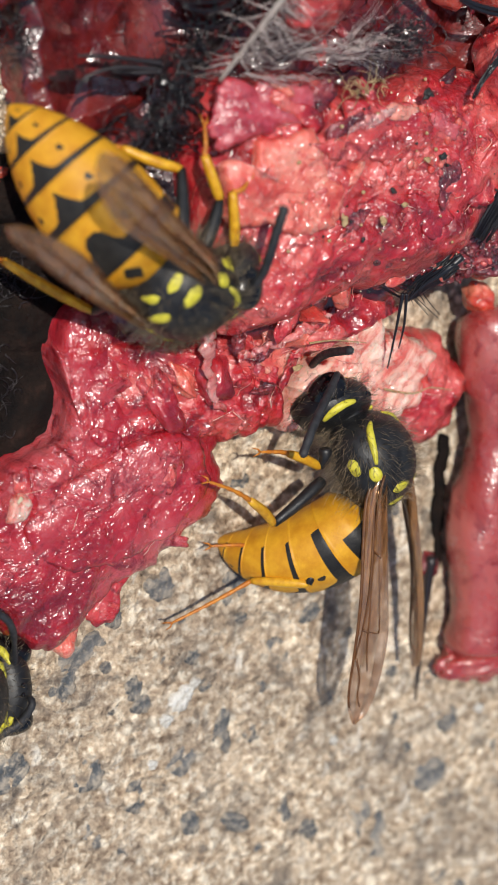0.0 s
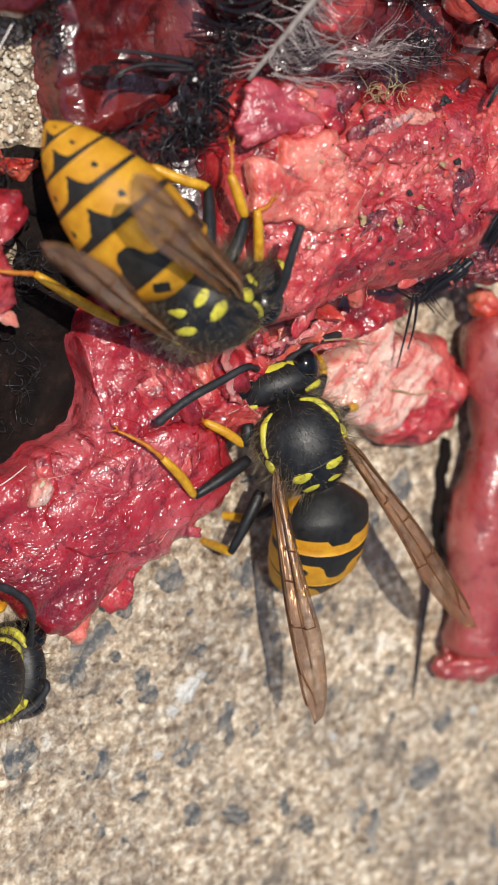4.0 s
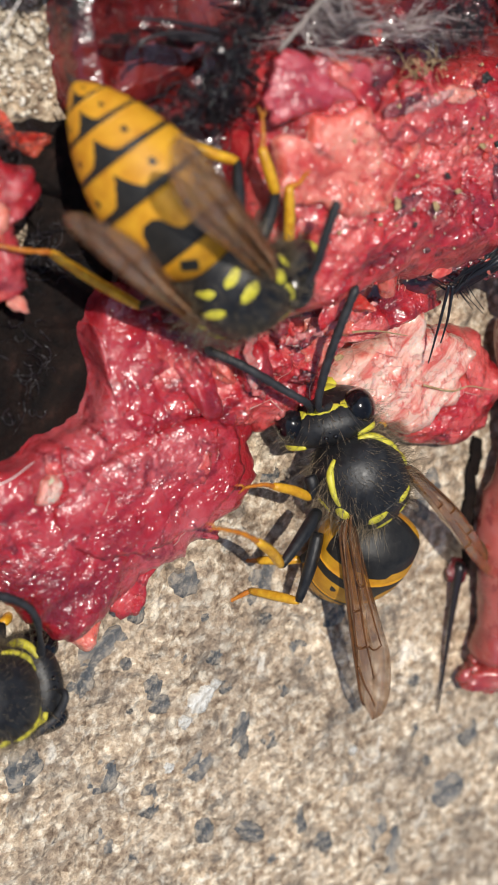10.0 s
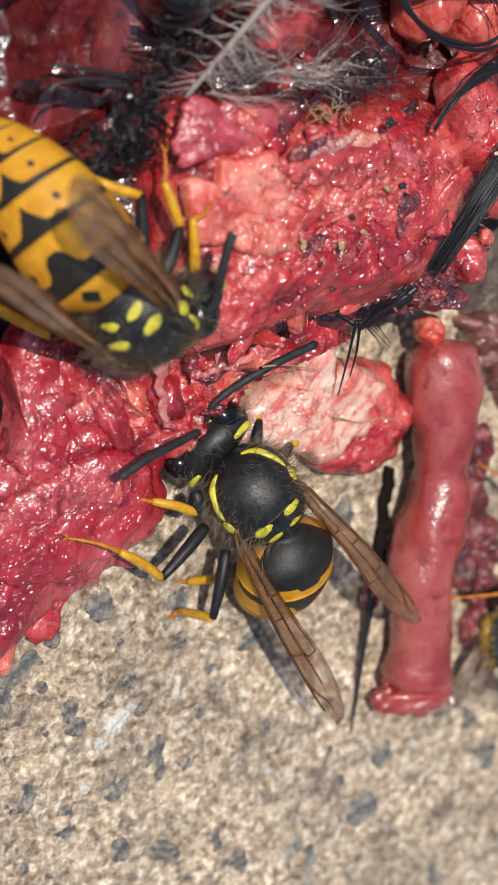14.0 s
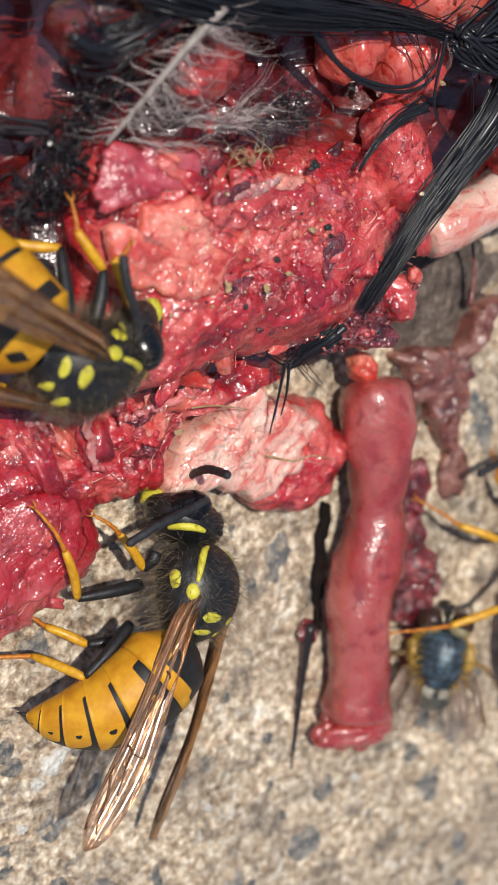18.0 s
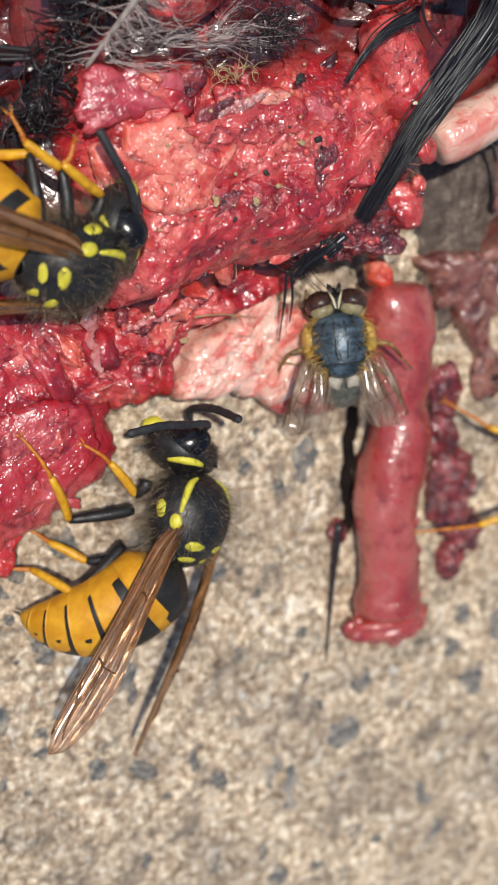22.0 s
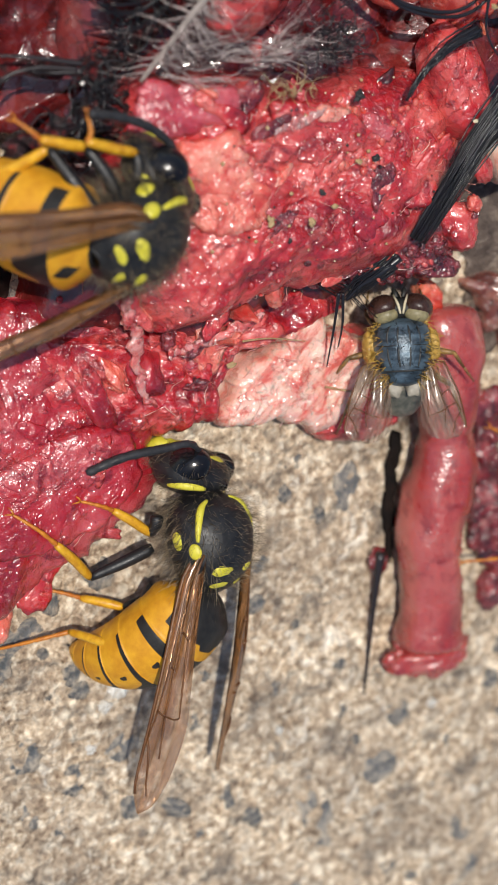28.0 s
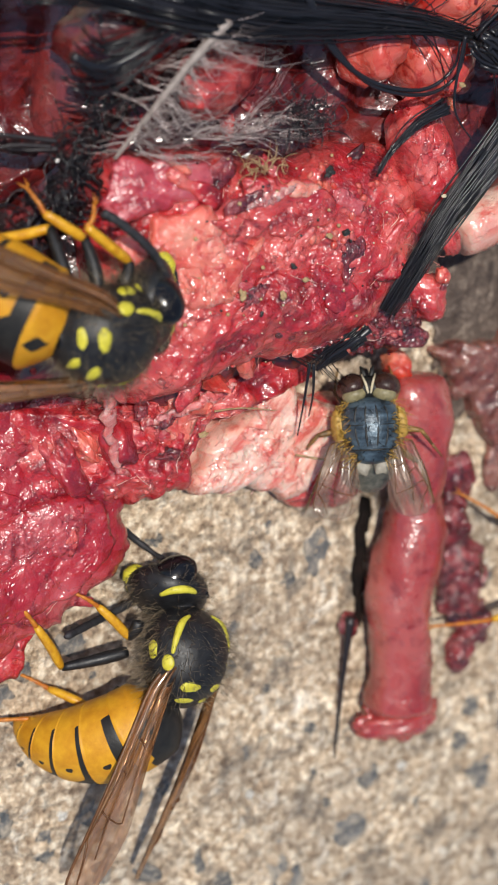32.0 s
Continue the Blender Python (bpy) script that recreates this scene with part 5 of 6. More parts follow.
def limb(parent, joints, thick=1.0, black=True):
    """A leg of a thigh, a shin and a foot with claws; joints in the body's space."""
    b, k, a, t = [np.array(j, float) for j in joints]
    up = np.array((0, 0, 0.25))
    th = tube("leg", spline([b, (b + k) / 2 + up * 0.6, k], 9), [thick * r for r in (0.34, 0.4, 0.42, 0.42, 0.4, 0.37, 0.33, 0.29, 0.24)], BLACK if black else LEG, parent, "black thigh with yellow shin and orange foot", 10)
    tube("shin", spline([k, k + (a - k) * 0.5 + up * 0.5, a], 9), [thick * r for r in (0.2, 0.27, 0.3, 0.31, 0.31, 0.3, 0.28, 0.26, 0.2)], LEG, th, "yellow shin", 10)
    d = t - a
    pts = [a, a + d * 0.4 + up * 0.7, a + d * 0.75 + up * 0.5, t]
    n = 22
    rad = [thick * (0.17 - 0.004 * i) * (1 if i % 4 else 0.74) for i in range(n)]
    tube("foot", spline(pts, n), rad, FOOT, th, "orange jointed foot", 8)
    side = np.cross(d, (0, 0, 1.0))
    side /= np.linalg.norm(side) + 1e-9
    for s in (-1, 1):
        e = t + d / np.linalg.norm(d) * 0.35 + side * s * 0.22
        tube("claw", [t, (t + e) / 2 + up * 0.3, e - up * 0.4], [0.06, 0.05, 0.015], FOOT, th, "", 5)
    return th


def wing(parent, side, base, spread, rise, length, width, mem, vein, roll=0.0, folds=3, fly=False):
    """A wing with its membrane folded along its length and raised veins; x runs along it."""
    nx, ny = 34, 12
    v, f = [], []

    def at(u, w):
        lead = width * 0.28 * (1 - (1 - min(u / 0.14, 1)) ** 2) * (1 - max(0, (u - 0.86) / 0.14) ** 2 * 0.95)
        trail = -width * (0.18 + 0.54 * min(u / 0.62, 1) ** (1.3 if not fly else 0.8)) * sqrt(max(0, 1 - max(0, (u - 0.66) / 0.34) ** 2))
        y = trail + (lead - trail) * w
        z = (0.15 if not fly else 0.07) * width * cos(w * pi * folds) * (0.4 + 0.6 * (1 - u)) + 0.02 * length * sin(pi * u) - 0.05 * width * sin(9 * u) * w
        return np.array((u * length, -side * y, z))

    for i in range(nx):
        for j in range(ny):
            v.append(tuple(at(i / (nx - 1), j / (ny - 1))))
    f = [(i * ny + j, i * ny + j + 1, (i + 1) * ny + j + 1, (i + 1) * ny + j) for i in range(nx - 1) for j in range(ny - 1)]
    n = len(v)
    v += [(x, y, z - 0.02) for x, y, z in v]
    f += [tuple(n + q for q in reversed(r)) for r in f[: (nx - 1) * (ny - 1)]]
    ob = raw("wing", v, f, mem, parent, "folded smoky brown wing" if not fly else "clear veined wing")
    lines = [((0, 1.0), (0.5, 1.0), (0.93, 0.98)), ((0, 0.7), (0.4, 0.82), (0.72, 0.95)), ((0, 0.45), (0.35, 0.55), (0.6, 0.62), (0.78, 0.5)),
             ((0.05, 0.2), (0.35, 0.25), (0.62, 0.22)), ((0.42, 0.84), (0.45, 0.55)), ((0.6, 0.9), (0.62, 0.6), (0.62, 0.24)), ((0.3, 0.52), (0.33, 0.24)), ((0.72, 0.94), (0.85, 0.7), (0.93, 0.5))]
    for ln in lines:
        p = [at(u, w) + np.array((0, 0, 0.03)) for u, w in spline(ln, 16)]
        k = 0.11 if ln is lines[0] else 0.065
        tube("vein", p, [(k if not fly else k * 0.45) * (1 - 0.45 * i / 16) for i in range(16)], vein, ob, "", 5)
    ob.matrix_basis = Matrix.Translation(Vector(base) * MM) @ Euler((0, 0, radians(180 - side * spread))).to_matrix().to_4x4() @ Euler((radians(roll * side), radians(-rise), 0)).to_matrix().to_4x4()
    return ob


def abdomen(parent, length, curl, first, broad=2.8, lift=0.0, seat=(-2.2, 0, -0.1)):
    """Six banded plates, each one sliding under the one before; rows of marks run round the back."""
    hub = new("abdomen")
    hub.empty_display_size = 0.001
    hub.parent = parent
    hub.location = Vector(seat) * MM
    sides, per = 64, 12
    cuts = [0.0, 0.27, 0.47, 0.63, 0.77, 0.89, 1.0] if first == "black" else [0.0, 0.14, 0.4, 0.59, 0.75, 0.88, 1.0]
    p, heading = np.array((0.0, 0.0, 0.0)), radians(lift)
    steps = 6 * (per - 1)
    spine = []
    for i in range(steps + 1):
        spine.append((p.copy(), heading))
        p = p + np.array((-cos(heading), 0, sin(heading))) * length / steps
        heading -= radians(curl) / steps

    def girth(u):
        return broad * min(1, (0.16 + u * 6.0) ** 0.6 if u < 0.2 else 1) * (1 - 0.06 * max(0, (0.3 - u) / 0.3)) * max(0.0, 1 - max(0, (u - 0.34) / 0.665) ** 1.9) ** 0.72

    for s in range(6):
        v, mark, f = [], [], []
        a0, a1 = cuts[s], cuts[s + 1] + (0.02 if s < 5 else 0)
        for i in range(per):
            q = i / (per - 1)
            u = min(a0 + (a1 - a0) * q, 1.0)
            c, h = spine[min(int(u * steps + 0.5), steps)]
            frac = u * steps - min(int(u * steps + 0.5), steps)
            c = c + np.array((-cos(h), 0, sin(h))) * length / steps * frac
            r = girth(u) * (1 + 0.018 * q) + (0.012 if i else -0.08)
            for k in range(sides):
                t = 2 * pi * k / sides
                v.append(tuple(c + r * np.array((sin(h) * cos(t) * 0.86, sin(t), cos(h) * cos(t) * 0.86))))
                d = abs((t + pi) % (2 * pi) - pi)
                deg = math.degrees(d)
                if s == 0 and first == "black":
                    m = min(0.5 + (0.74 + (0.08 if deg < 14 else 0.0) - q) * 5, 0.5 + (74 - deg) * 0.06)
                elif s == 0:
                    m = max(0.5 + (0.16 - q) * 4, 0.5 + (1 - abs(q - 0.6) / 0.3 - deg / 13) * 1.2)
                elif s == 1:
                    edge = 0.36 + (0.36 if deg < 9 else max(0, 0.36 - (deg - 9) * 0.035))
                    m = 0.5 + (edge - q) * 4
                else:
                    edge = 0.25 + 0.5 * max(0.0, 1 - deg / 19) ** 1.3 + 0.07 * max(0.0, 1 - deg / 60)
                    m = 0.5 + (edge - q) * 5
                if s > 0:
                    m = max(m, 0.5 + (1 - hypot((q - 0.58) / 0.1, (deg - 38) / 4.5)) * 0.8)
                if deg > 105:
                    m = min(m, 0.5 + (0.03 - q) * 6)
                mark.append(min(1.0, max(0.0, m)))
        f = [(i * sides + k, i * sides + (k + 1) % sides, (i + 1) * sides + (k + 1) % sides, (i + 1) * sides + k) for i in range(per - 1) for k in range(sides)]
        f.append(tuple(range(sides)))
        f.append(tuple((per - 1) * sides + k for k in reversed(range(sides))))
        f = [tuple(reversed(q)) for q in f]
        ob = raw("plate", v, f, ABDOMEN, hub, "yellow plate with black band and dots")
        at = ob.data.attributes.new("mark", "FLOAT", "POINT")
        at.data.foreach_set("value", mark)
        if s == 0:
            rnd = random.Random(5)
            paths = []
            for vert in rnd.sample([q for q in ob.data.vertices if sides <= q.index < (per - 1) * sides], 420):
                q, d = np.array(vert.co) / MM, np.array(vert.normal) + np.array([rnd.gauss(0, 0.3) for i in range(3)])
                paths.append([q, q + d * 0.25 * rnd.uniform(0.6, 1.2), q + d * 0.5 * rnd.uniform(0.6, 1.2) + np.array((-0.1, 0, 0))])
            strands("hair", paths, 0.014, FUZZ, ob, "fine brown hair")
    c, h = spine[-1]
    tube("sting", [c, c + np.array((-cos(h), 0, sin(h))) * 0.5], [0.12, 0.02], BLACK, hub, "", 6)
    return hub


def antenna(head, side, pts):
    n = 34
    path = spline(pts, n)
    rad = [0.2 if i < 5 else (0.13 if i < 7 else 0.17 + 0.045 * min(1, (i - 7) / 12)) * (1 if i % 3 else 0.9) for i in range(n)]
    rad[-1] = 0.09
    ob = tube("antenna", path - path[0], rad, ANTENNA, head, "matt black jointed antenna", 9)
    ob.location = Vector(path[0]) * MM
    return ob


def wasp(label, legs, first="band", curl=45, lift=-10, spread=(14, 14), rise=(8, 8), head_turn=(0, 0, 0), feelers=None, wing_roll=(35, 35), broad=2.8, length=8.8, thighs=(True, True, True), span=12.6, seat=(-2.2, 0, -0.1)):
    root = thing("wasp", label, "wasp", group="wasps at the carcass")
    th = loft("thorax", THORAX, BLACK, root, "black hairy thorax with yellow marks", 34, 48, 0.02)
    for s in (-1, 1):
        stripe("yellow_stripe", THORAX, [(1.92, 30 * s), (1.6, 46 * s), (0.95, 54 * s), (0.1, 60 * s)], 0.2, LEMON, th, "lemon yellow collar line")
        patch("yellow_spot", THORAX, -1.62, 29 * s, 0.42, 18, LEMON, th, "lemon yellow spot", 0.06)
        patch("yellow_spot", THORAX, -2.42, 40 * s, 0.1, 20, LEMON, th, "lemon yellow hind spot", 0.06)
        patch("yellow_spot", THORAX, -2.12, 31 * s, 0.2, 22, LEMON, th, "lemon yellow spot", 0.06)
        patch("yellow_spot", THORAX, -0.35, 66 * s, 0.4, 9, LEMON, th, "lemon yellow wing-base spot", 0.08)
        patch("yellow_spot", THORAX, 0.25, 92 * s, 0.45, 10, LEMON, th, "lemon yellow side spot", 0.05)
    stripe("seam", THORAX, [(1.7, 0), (1.2, 0), (0.6, 0), (0.2, 0)], 0.035, DULL, th, "fine ridge along the back")
    stripe("seam", THORAX, [(-1.2, -45), (-1.3, -20), (-1.34, 0), (-1.3, 20), (-1.2, 45)], 0.07, DULL, th)
    fuzz("hair", THORAX, 1500, 0.95, FUZZ, th, 1, (35, 325))
    fuzz("hair", THORAX, 260, 0.4, FUZZ, th, 2, (-35, 35))
    # head
    hd = new("head")
    hd.empty_display_size = 0.001
    hd.parent = root
    hd.matrix_basis = Matrix.Translation(Vector((2.3, 0, -0.25)) * MM) @ Euler([radians(a) for a in head_turn]).to_matrix().to_4x4()
    shape = [(-0.15, 0.5, 0.5, -0.1), (0.1, 1.6, 1.1, -0.15), (0.5, 2.0, 1.5, -0.3), (1.0, 2.05, 1.62, -0.45), (1.5, 1.85, 1.5, -0.7), (1.9, 1.25, 1.1, -1.0), (2.1, 0.4, 0.45, -1.2)]
    loft("skull", shape, BLACK, hd, "black head", 20, 36)
    for s in (-1, 1):
        blob("eye", (1.0, 1.36 * s, -0.12), (0.86, 0.74, 1.2), EYE, hd, "glossy black kidney-shaped eye", 1, 0.03, 3, (0, 18, 14 * s))
        stripe("yellow_stripe", shape, [(0.12, 42 * s), (0.2, 66 * s), (0.24, 92 * s), (0.26, 118 * s)], 0.2, LEMON, hd, "lemon yellow line behind the eye")
        patch("yellow_mark", shape, 1.4, 36 * s, 0.3, 14, LEMON, hd, "yellow mark at the eye", 0.05)
        blob("jaw", (1.95, 0.55 * s, -1.75), (0.4, 0.34, 0.55), LEMON, hd, "yellow jaw", 3, 0.15, 2, (0, 20, 0))
    blob("face_shield", (1.95, 0, -1.05), (0.3, 0.8, 0.75), LEMON, hd, "yellow face shield", 4, 0.1, 3)
    patch("yellow_mark", shape, 1.45, 0, 0.2, 22, LEMON, hd, "yellow crown mark", 0.05)
    for x, y in ((0.55, 0.0), (0.33, 0.2), (0.33, -0.2)):
        blob("ocellus", (x, y, 1.12), (0.11, 0.11, 0.1), EYE, hd, "", 1, 0, 2)
    fuzz("hair", shape, 420, 0.6, FUZZ, hd, 3, (0, 360))
    for ob in hd.children:
        ob.data.transform(Matrix.Scale(1.13, 4))
    feel = []
    for s, pts in zip((1, -1), feelers or ([(1.6, 0.35, 0.0), (2.3, 0.8, 0.5), (2.4, 2.2, 0.7), (2.0, 4.2, 0.5), (1.4, 6.2, 0.2)], [(1.6, -0.35, 0.0), (2.3, -0.8, 0.5), (2.4, -2.2, 0.7), (2.0, -4.2, 0.5), (1.4, -6.2, 0.2)])):
        feel.append(antenna(hd, s, pts))
    ab = abdomen(root, length, curl, first, broad, lift, seat)
    wings = [wing(root, s, (-0.45, 1.75 * s, 0.85), spread[k], rise[k], span, 1.75, WING, VEIN, wing_roll[k], 5) for k, s in ((0, 1), (1, -1))]
    limbs = [limb(root, j, 0.78, thighs[k % len(thighs)]) for k, j in enumerate(legs)]
    return root, hd, feel, limbs, ab, wings


def mirrored(joints):
    return [(x, -y, z) for x, y, z in joints]


def tucked(joints):
    return [(x, -0.45 * y, z * 1.2) for x, y, z in joints]


LEFT_LEGS = [[(1.3, 1.2, -1.3), (2.3, 2.9, -1.2), (3.4, 3.2, -1.9), (4.8, 2.4, -2.9)], [(0.1, 1.4, -1.5), (0.0, 4.4, -0.9), (1.0, 6.4, -1.9), (2.6, 8.4, -3.0)], [(-1.3, 1.2, -1.5), (-3.6, 4.6, -0.6), (-4.4, 7.6, -2.0), (-4.4, 11.0, -3.0)]]

WASP_A, HEAD_A, FEEL_A, LIMBS_A, BELLY_A, WINGS_A = wasp("yellow and black wasp feeding head-down on the red flesh", [[(1.30, 1.20, -1.00), (2.09, 2.04, -1.46), (0.46, 3.60, -2.99), (1.09, 4.24, -3.40)], [(0.00, 1.50, -1.20), (0.30, 2.99, -2.89), (-1.04, 3.62, -4.32), (-1.25, 4.22, -5.40)], [(-1.30, 1.20, -1.20), (-1.14, 2.48, -4.31), (-3.21, 1.16, -5.49), (-4.59, -0.20, -6.75)], [(1.30, -1.20, -1.20), (2.00, -2.20, -1.80), (2.80, -2.00, -3.00), (3.60, -1.60, -3.60)], [(-1.30, -1.30, -1.00), (-0.12, -4.24, -1.53), (-3.83, -5.54, -3.83), (-6.28, -7.38, -4.82)], [(0.00, -1.40, -1.40), (0.40, -2.40, -2.20), (0.20, -2.40, -3.40), (0.40, -2.60, -4.40)]], "band", 18, -70, (9, 9), (-36, -36), (0, 10, 0), ([(1.50, 0.35, 0.10), (2.20, 1.00, 0.30), (2.60, 2.40, -0.20), (2.80, 3.80, -1.00), (2.60, 6.00, -1.60)], [(1.50, -0.35, 0.10), (1.06, 1.26, 1.06), (0.73, 3.00, 0.98), (-0.02, 4.70, 0.42), (-0.32, 5.66, -0.28)]), (8, 8), 2.5, 9.0, span=10.4, seat=(-1.7, 0, -0.5))
WASP_B, HEAD_B, FEEL_B, LIMBS_B, BELLY_B, WINGS_B = wasp("black and yellow wasp feeding at the edge of the flesh", [[(1.57, 2.16, -1.17), (0.74, 2.18, -1.79), (2.18, 3.99, -2.16), (2.88, 5.44, -2.71)], [(0.03, 1.99, -2.02), (-0.86, 4.49, -3.98), (1.08, 6.76, -3.38), (2.81, 8.56, -3.97)], [(-1.81, 1.64, -2.70), (-4.49, 3.47, -3.99), (-3.51, 4.02, -6.62), (-3.88, 6.84, -10.01)], [(1.30, -1.20, -1.30), (2.40, -2.60, -1.60), (3.40, -2.80, -2.40), (4.60, -2.20, -3.20)], [(0.10, -1.30, -1.50), (0.40, -3.00, -2.40), (0.20, -3.60, -3.60), (0.60, -3.80, -4.60)], [(-2.45, 0.47, -3.66), (-2.82, 1.65, -5.05), (-2.04, 2.91, -6.65), (-1.23, 4.36, -7.86)]], "black", 85, -28, (22, 6), (-24, -16), (0, -8, 0), ([(1.65, 0.55, 0.30), (2.92, 0.74, 2.52), (3.54, 2.00, 3.24), (4.26, 3.76, 3.90), (4.54, 5.57, 4.04)], [(1.65, -0.55, 0.30), (1.90, -1.60, 1.63), (1.54, -3.03, 1.36), (0.73, -4.93, 0.63), (-0.31, -6.95, -0.61)]), (30, 30), 2.45, 9.0, span=12.8, seat=(-2.2, 0, -0.9))
WASP_C, HEAD_C, FEEL_C, LIMBS_C, BELLY_C, WINGS_C = wasp("dark wasp half hidden beside the magenta flesh", LEFT_LEGS + [tucked(j) for j in LEFT_LEGS], "band", 20, -50, (14, 14), (-40, -40), (0, 20, 0), ([(1.50, 0.35, 0.10), (-1.98, 3.20, 2.07), (-3.53, 4.32, 1.72), (-5.03, 4.89, 0.59), (-6.03, 6.51, 0.17)], [(1.50, -0.35, 0.10), (0.48, -0.53, 1.66), (0.46, -1.46, 1.11), (0.11, -1.96, 0.40), (-0.05, -2.21, -0.09)]))
WASP_D, HEAD_D, FEEL_D, LIMBS_D, BELLY_D, WINGS_D = wasp("yellow and black wasp standing on concrete beside the gut", LEFT_LEGS + [mirrored(j) for j in LEFT_LEGS], "black", 28, -4, (-4, 8), (6, 6), (0, 15, 0), None, (30, 30))


def fly():
    root = thing("fly", "blue-grey blowfly with clear wings and brown eyes", "fly")
    shape = [(-1.75, 0.3, 0.3, 0.1), (-1.6, 0.75, 0.7, 0.1), (-1.1, 1.05, 0.95, 0.1), (-0.95, 1.25, 1.15, 0.0), (0.0, 1.42, 1.32, 0.0), (0.95, 1.38, 1.22, 0.0), (1.45, 1.12, 0.95, -0.1), (1.62, 0.5, 0.45, -0.2)]
    th = loft("thorax", shape, FLYBLUE, root, "blue-grey metallic thorax with dark lines", 34, 44, 0.015)
    stripe("seam", shape, [(-0.98, -60), (-1.02, -30), (-1.03, 0), (-1.02, 30), (-0.98, 60)], 0.06, DULL, th)
    stripe("seam", shape, [(0.25, -70), (0.2, -40), (0.2, -15)], 0.035, DULL, th)
    stripe("seam", shape, [(0.25, 70), (0.2, 40), (0.2, 15)], 0.035, DULL, th)
    for a in (-34, -12, 12, 34):
        stripe("dark_line", shape, [(1.35, a * 0.8), (0.7, a), (0.3, a)], 0.06, DULL, th, "dark line along the thorax")
        stripe("dark_line", shape, [(0.1, a), (-0.4, a), (-0.85, a * 0.9)], 0.06, DULL, th, "dark line along the thorax")
    fuzz("bristle", shape, 90, 0.6, DULL, th, 4, (-60, 60), 0.02)
    for s in (-1, 1):
        fuzz("golden_hair", shape, 110, 0.55, GOLD, th, 6 + s, (70 * s - 25, 70 * s + 40) if s > 0 else (-110, -45), 0.03)
        blob("shoulder", (0.2, 1.55 * s, -0.3), (0.9, 0.35, 0.6), GOLD, th, "golden side of the thorax", 2, 0.3, 3)
    ab = loft("abdomen", [(-3.2, 0.2, 0.2, -1.7), (-3.05, 0.6, 0.45, -1.6), (-2.6, 1.0, 0.7, -1.3), (-2.1, 1.15, 0.8, -0.9), (-1.5, 0.9, 0.7, -0.5), (-1.2, 0.5, 0.5, -0.3)], FLYGREEN, root, "greenish bronze abdomen", 26, 36)
    hd = blob("head", (2.05, 0, -0.1), (0.55, 1.1, 0.95), DULL, root, "", 1, 0.05, 3)
    for s in (-1, 1):
        blob("eye", (2.12, 0.82 * s, 0.05), (0.66, 0.8, 0.98), FLYEYE, hd, "large dark brown eye", 1, 0.02, 4, (0, 0, 16 * s))
        blob("eye_rim", (1.74, 0.74 * s, 0.5), (0.42, 0.62, 0.5), FLYRIM, hd, "pale grey-gold hind rim of the eye", 1, 0.03, 3, (0, 0, 14 * s))
        tube("face_line", [(1.75, 0.06 * s, 0.92), (2.2, 0.16 * s, 0.93), (2.7, 0.34 * s, 0.6)], [0.05, 0.075, 0.05], CREAM, hd, "cream line between the eyes", 6)
        tube("feeler", [(2.6, 0.15 * s, 0.3), (2.95, 0.25 * s, 0.1), (3.1, 0.3 * s, -0.3)], [0.1, 0.12, 0.06], DULL, hd, "", 6)
        wing(root, s, (-0.5, 1.3 * s, 0.4), 19, -10, 4.1, 2.3, FLYWING, VEIN, 14, 4, True)
        blob("wing_base", (-1.65, 0.6 * s, 0.25), (0.7, 0.48, 0.12), FLYPALE, root, "pale lobe at the wing base", 2, 0.3, 3, (0, 0, 30 * s))
        for j in ([(0.9, 0.9, -0.9), (1.9, 1.6, -0.8), (2.4, 1.5, -1.9), (3.2, 1.3, -2.6)], [(0.1, 1.1, -1.0), (-0.2, 2.6, -0.5), (-0.9, 3.2, -1.7), (-1.6, 3.8, -2.6)], [(-0.8, 1.0, -1.0), (-1.8, 2.4, -0.5), (-3.0, 2.9, -1.8), (-3.9, 3.3, -2.6)]):
            b, k, a, t = [np.array((x, y * s, z)) for x, y, z in j]
            lg = tube("leg", spline([b, (b + k) / 2 + np.array((0, 0, 0.1)), k], 6), [0.13, 0.17, 0.17, 0.16, 0.14, 0.1], LEGFLY, root, "thin golden-brown bristly leg", 8)
            tube("shin", [k, (k + a) / 2, a], [0.1, 0.1, 0.07], LEGFLY, lg, "", 6)
            tube("foot", [a, (a + t) / 2, t], [0.07, 0.06, 0.04], LEGFLY, lg, "", 6)
    tube("mouthpart", [(2.5, 0, -0.7), (2.7, 0, -1.4), (2.9, 0, -2.2)], [0.22, 0.2, 0.26], DULL, hd, "", 8)
    return root


FLY = fly()


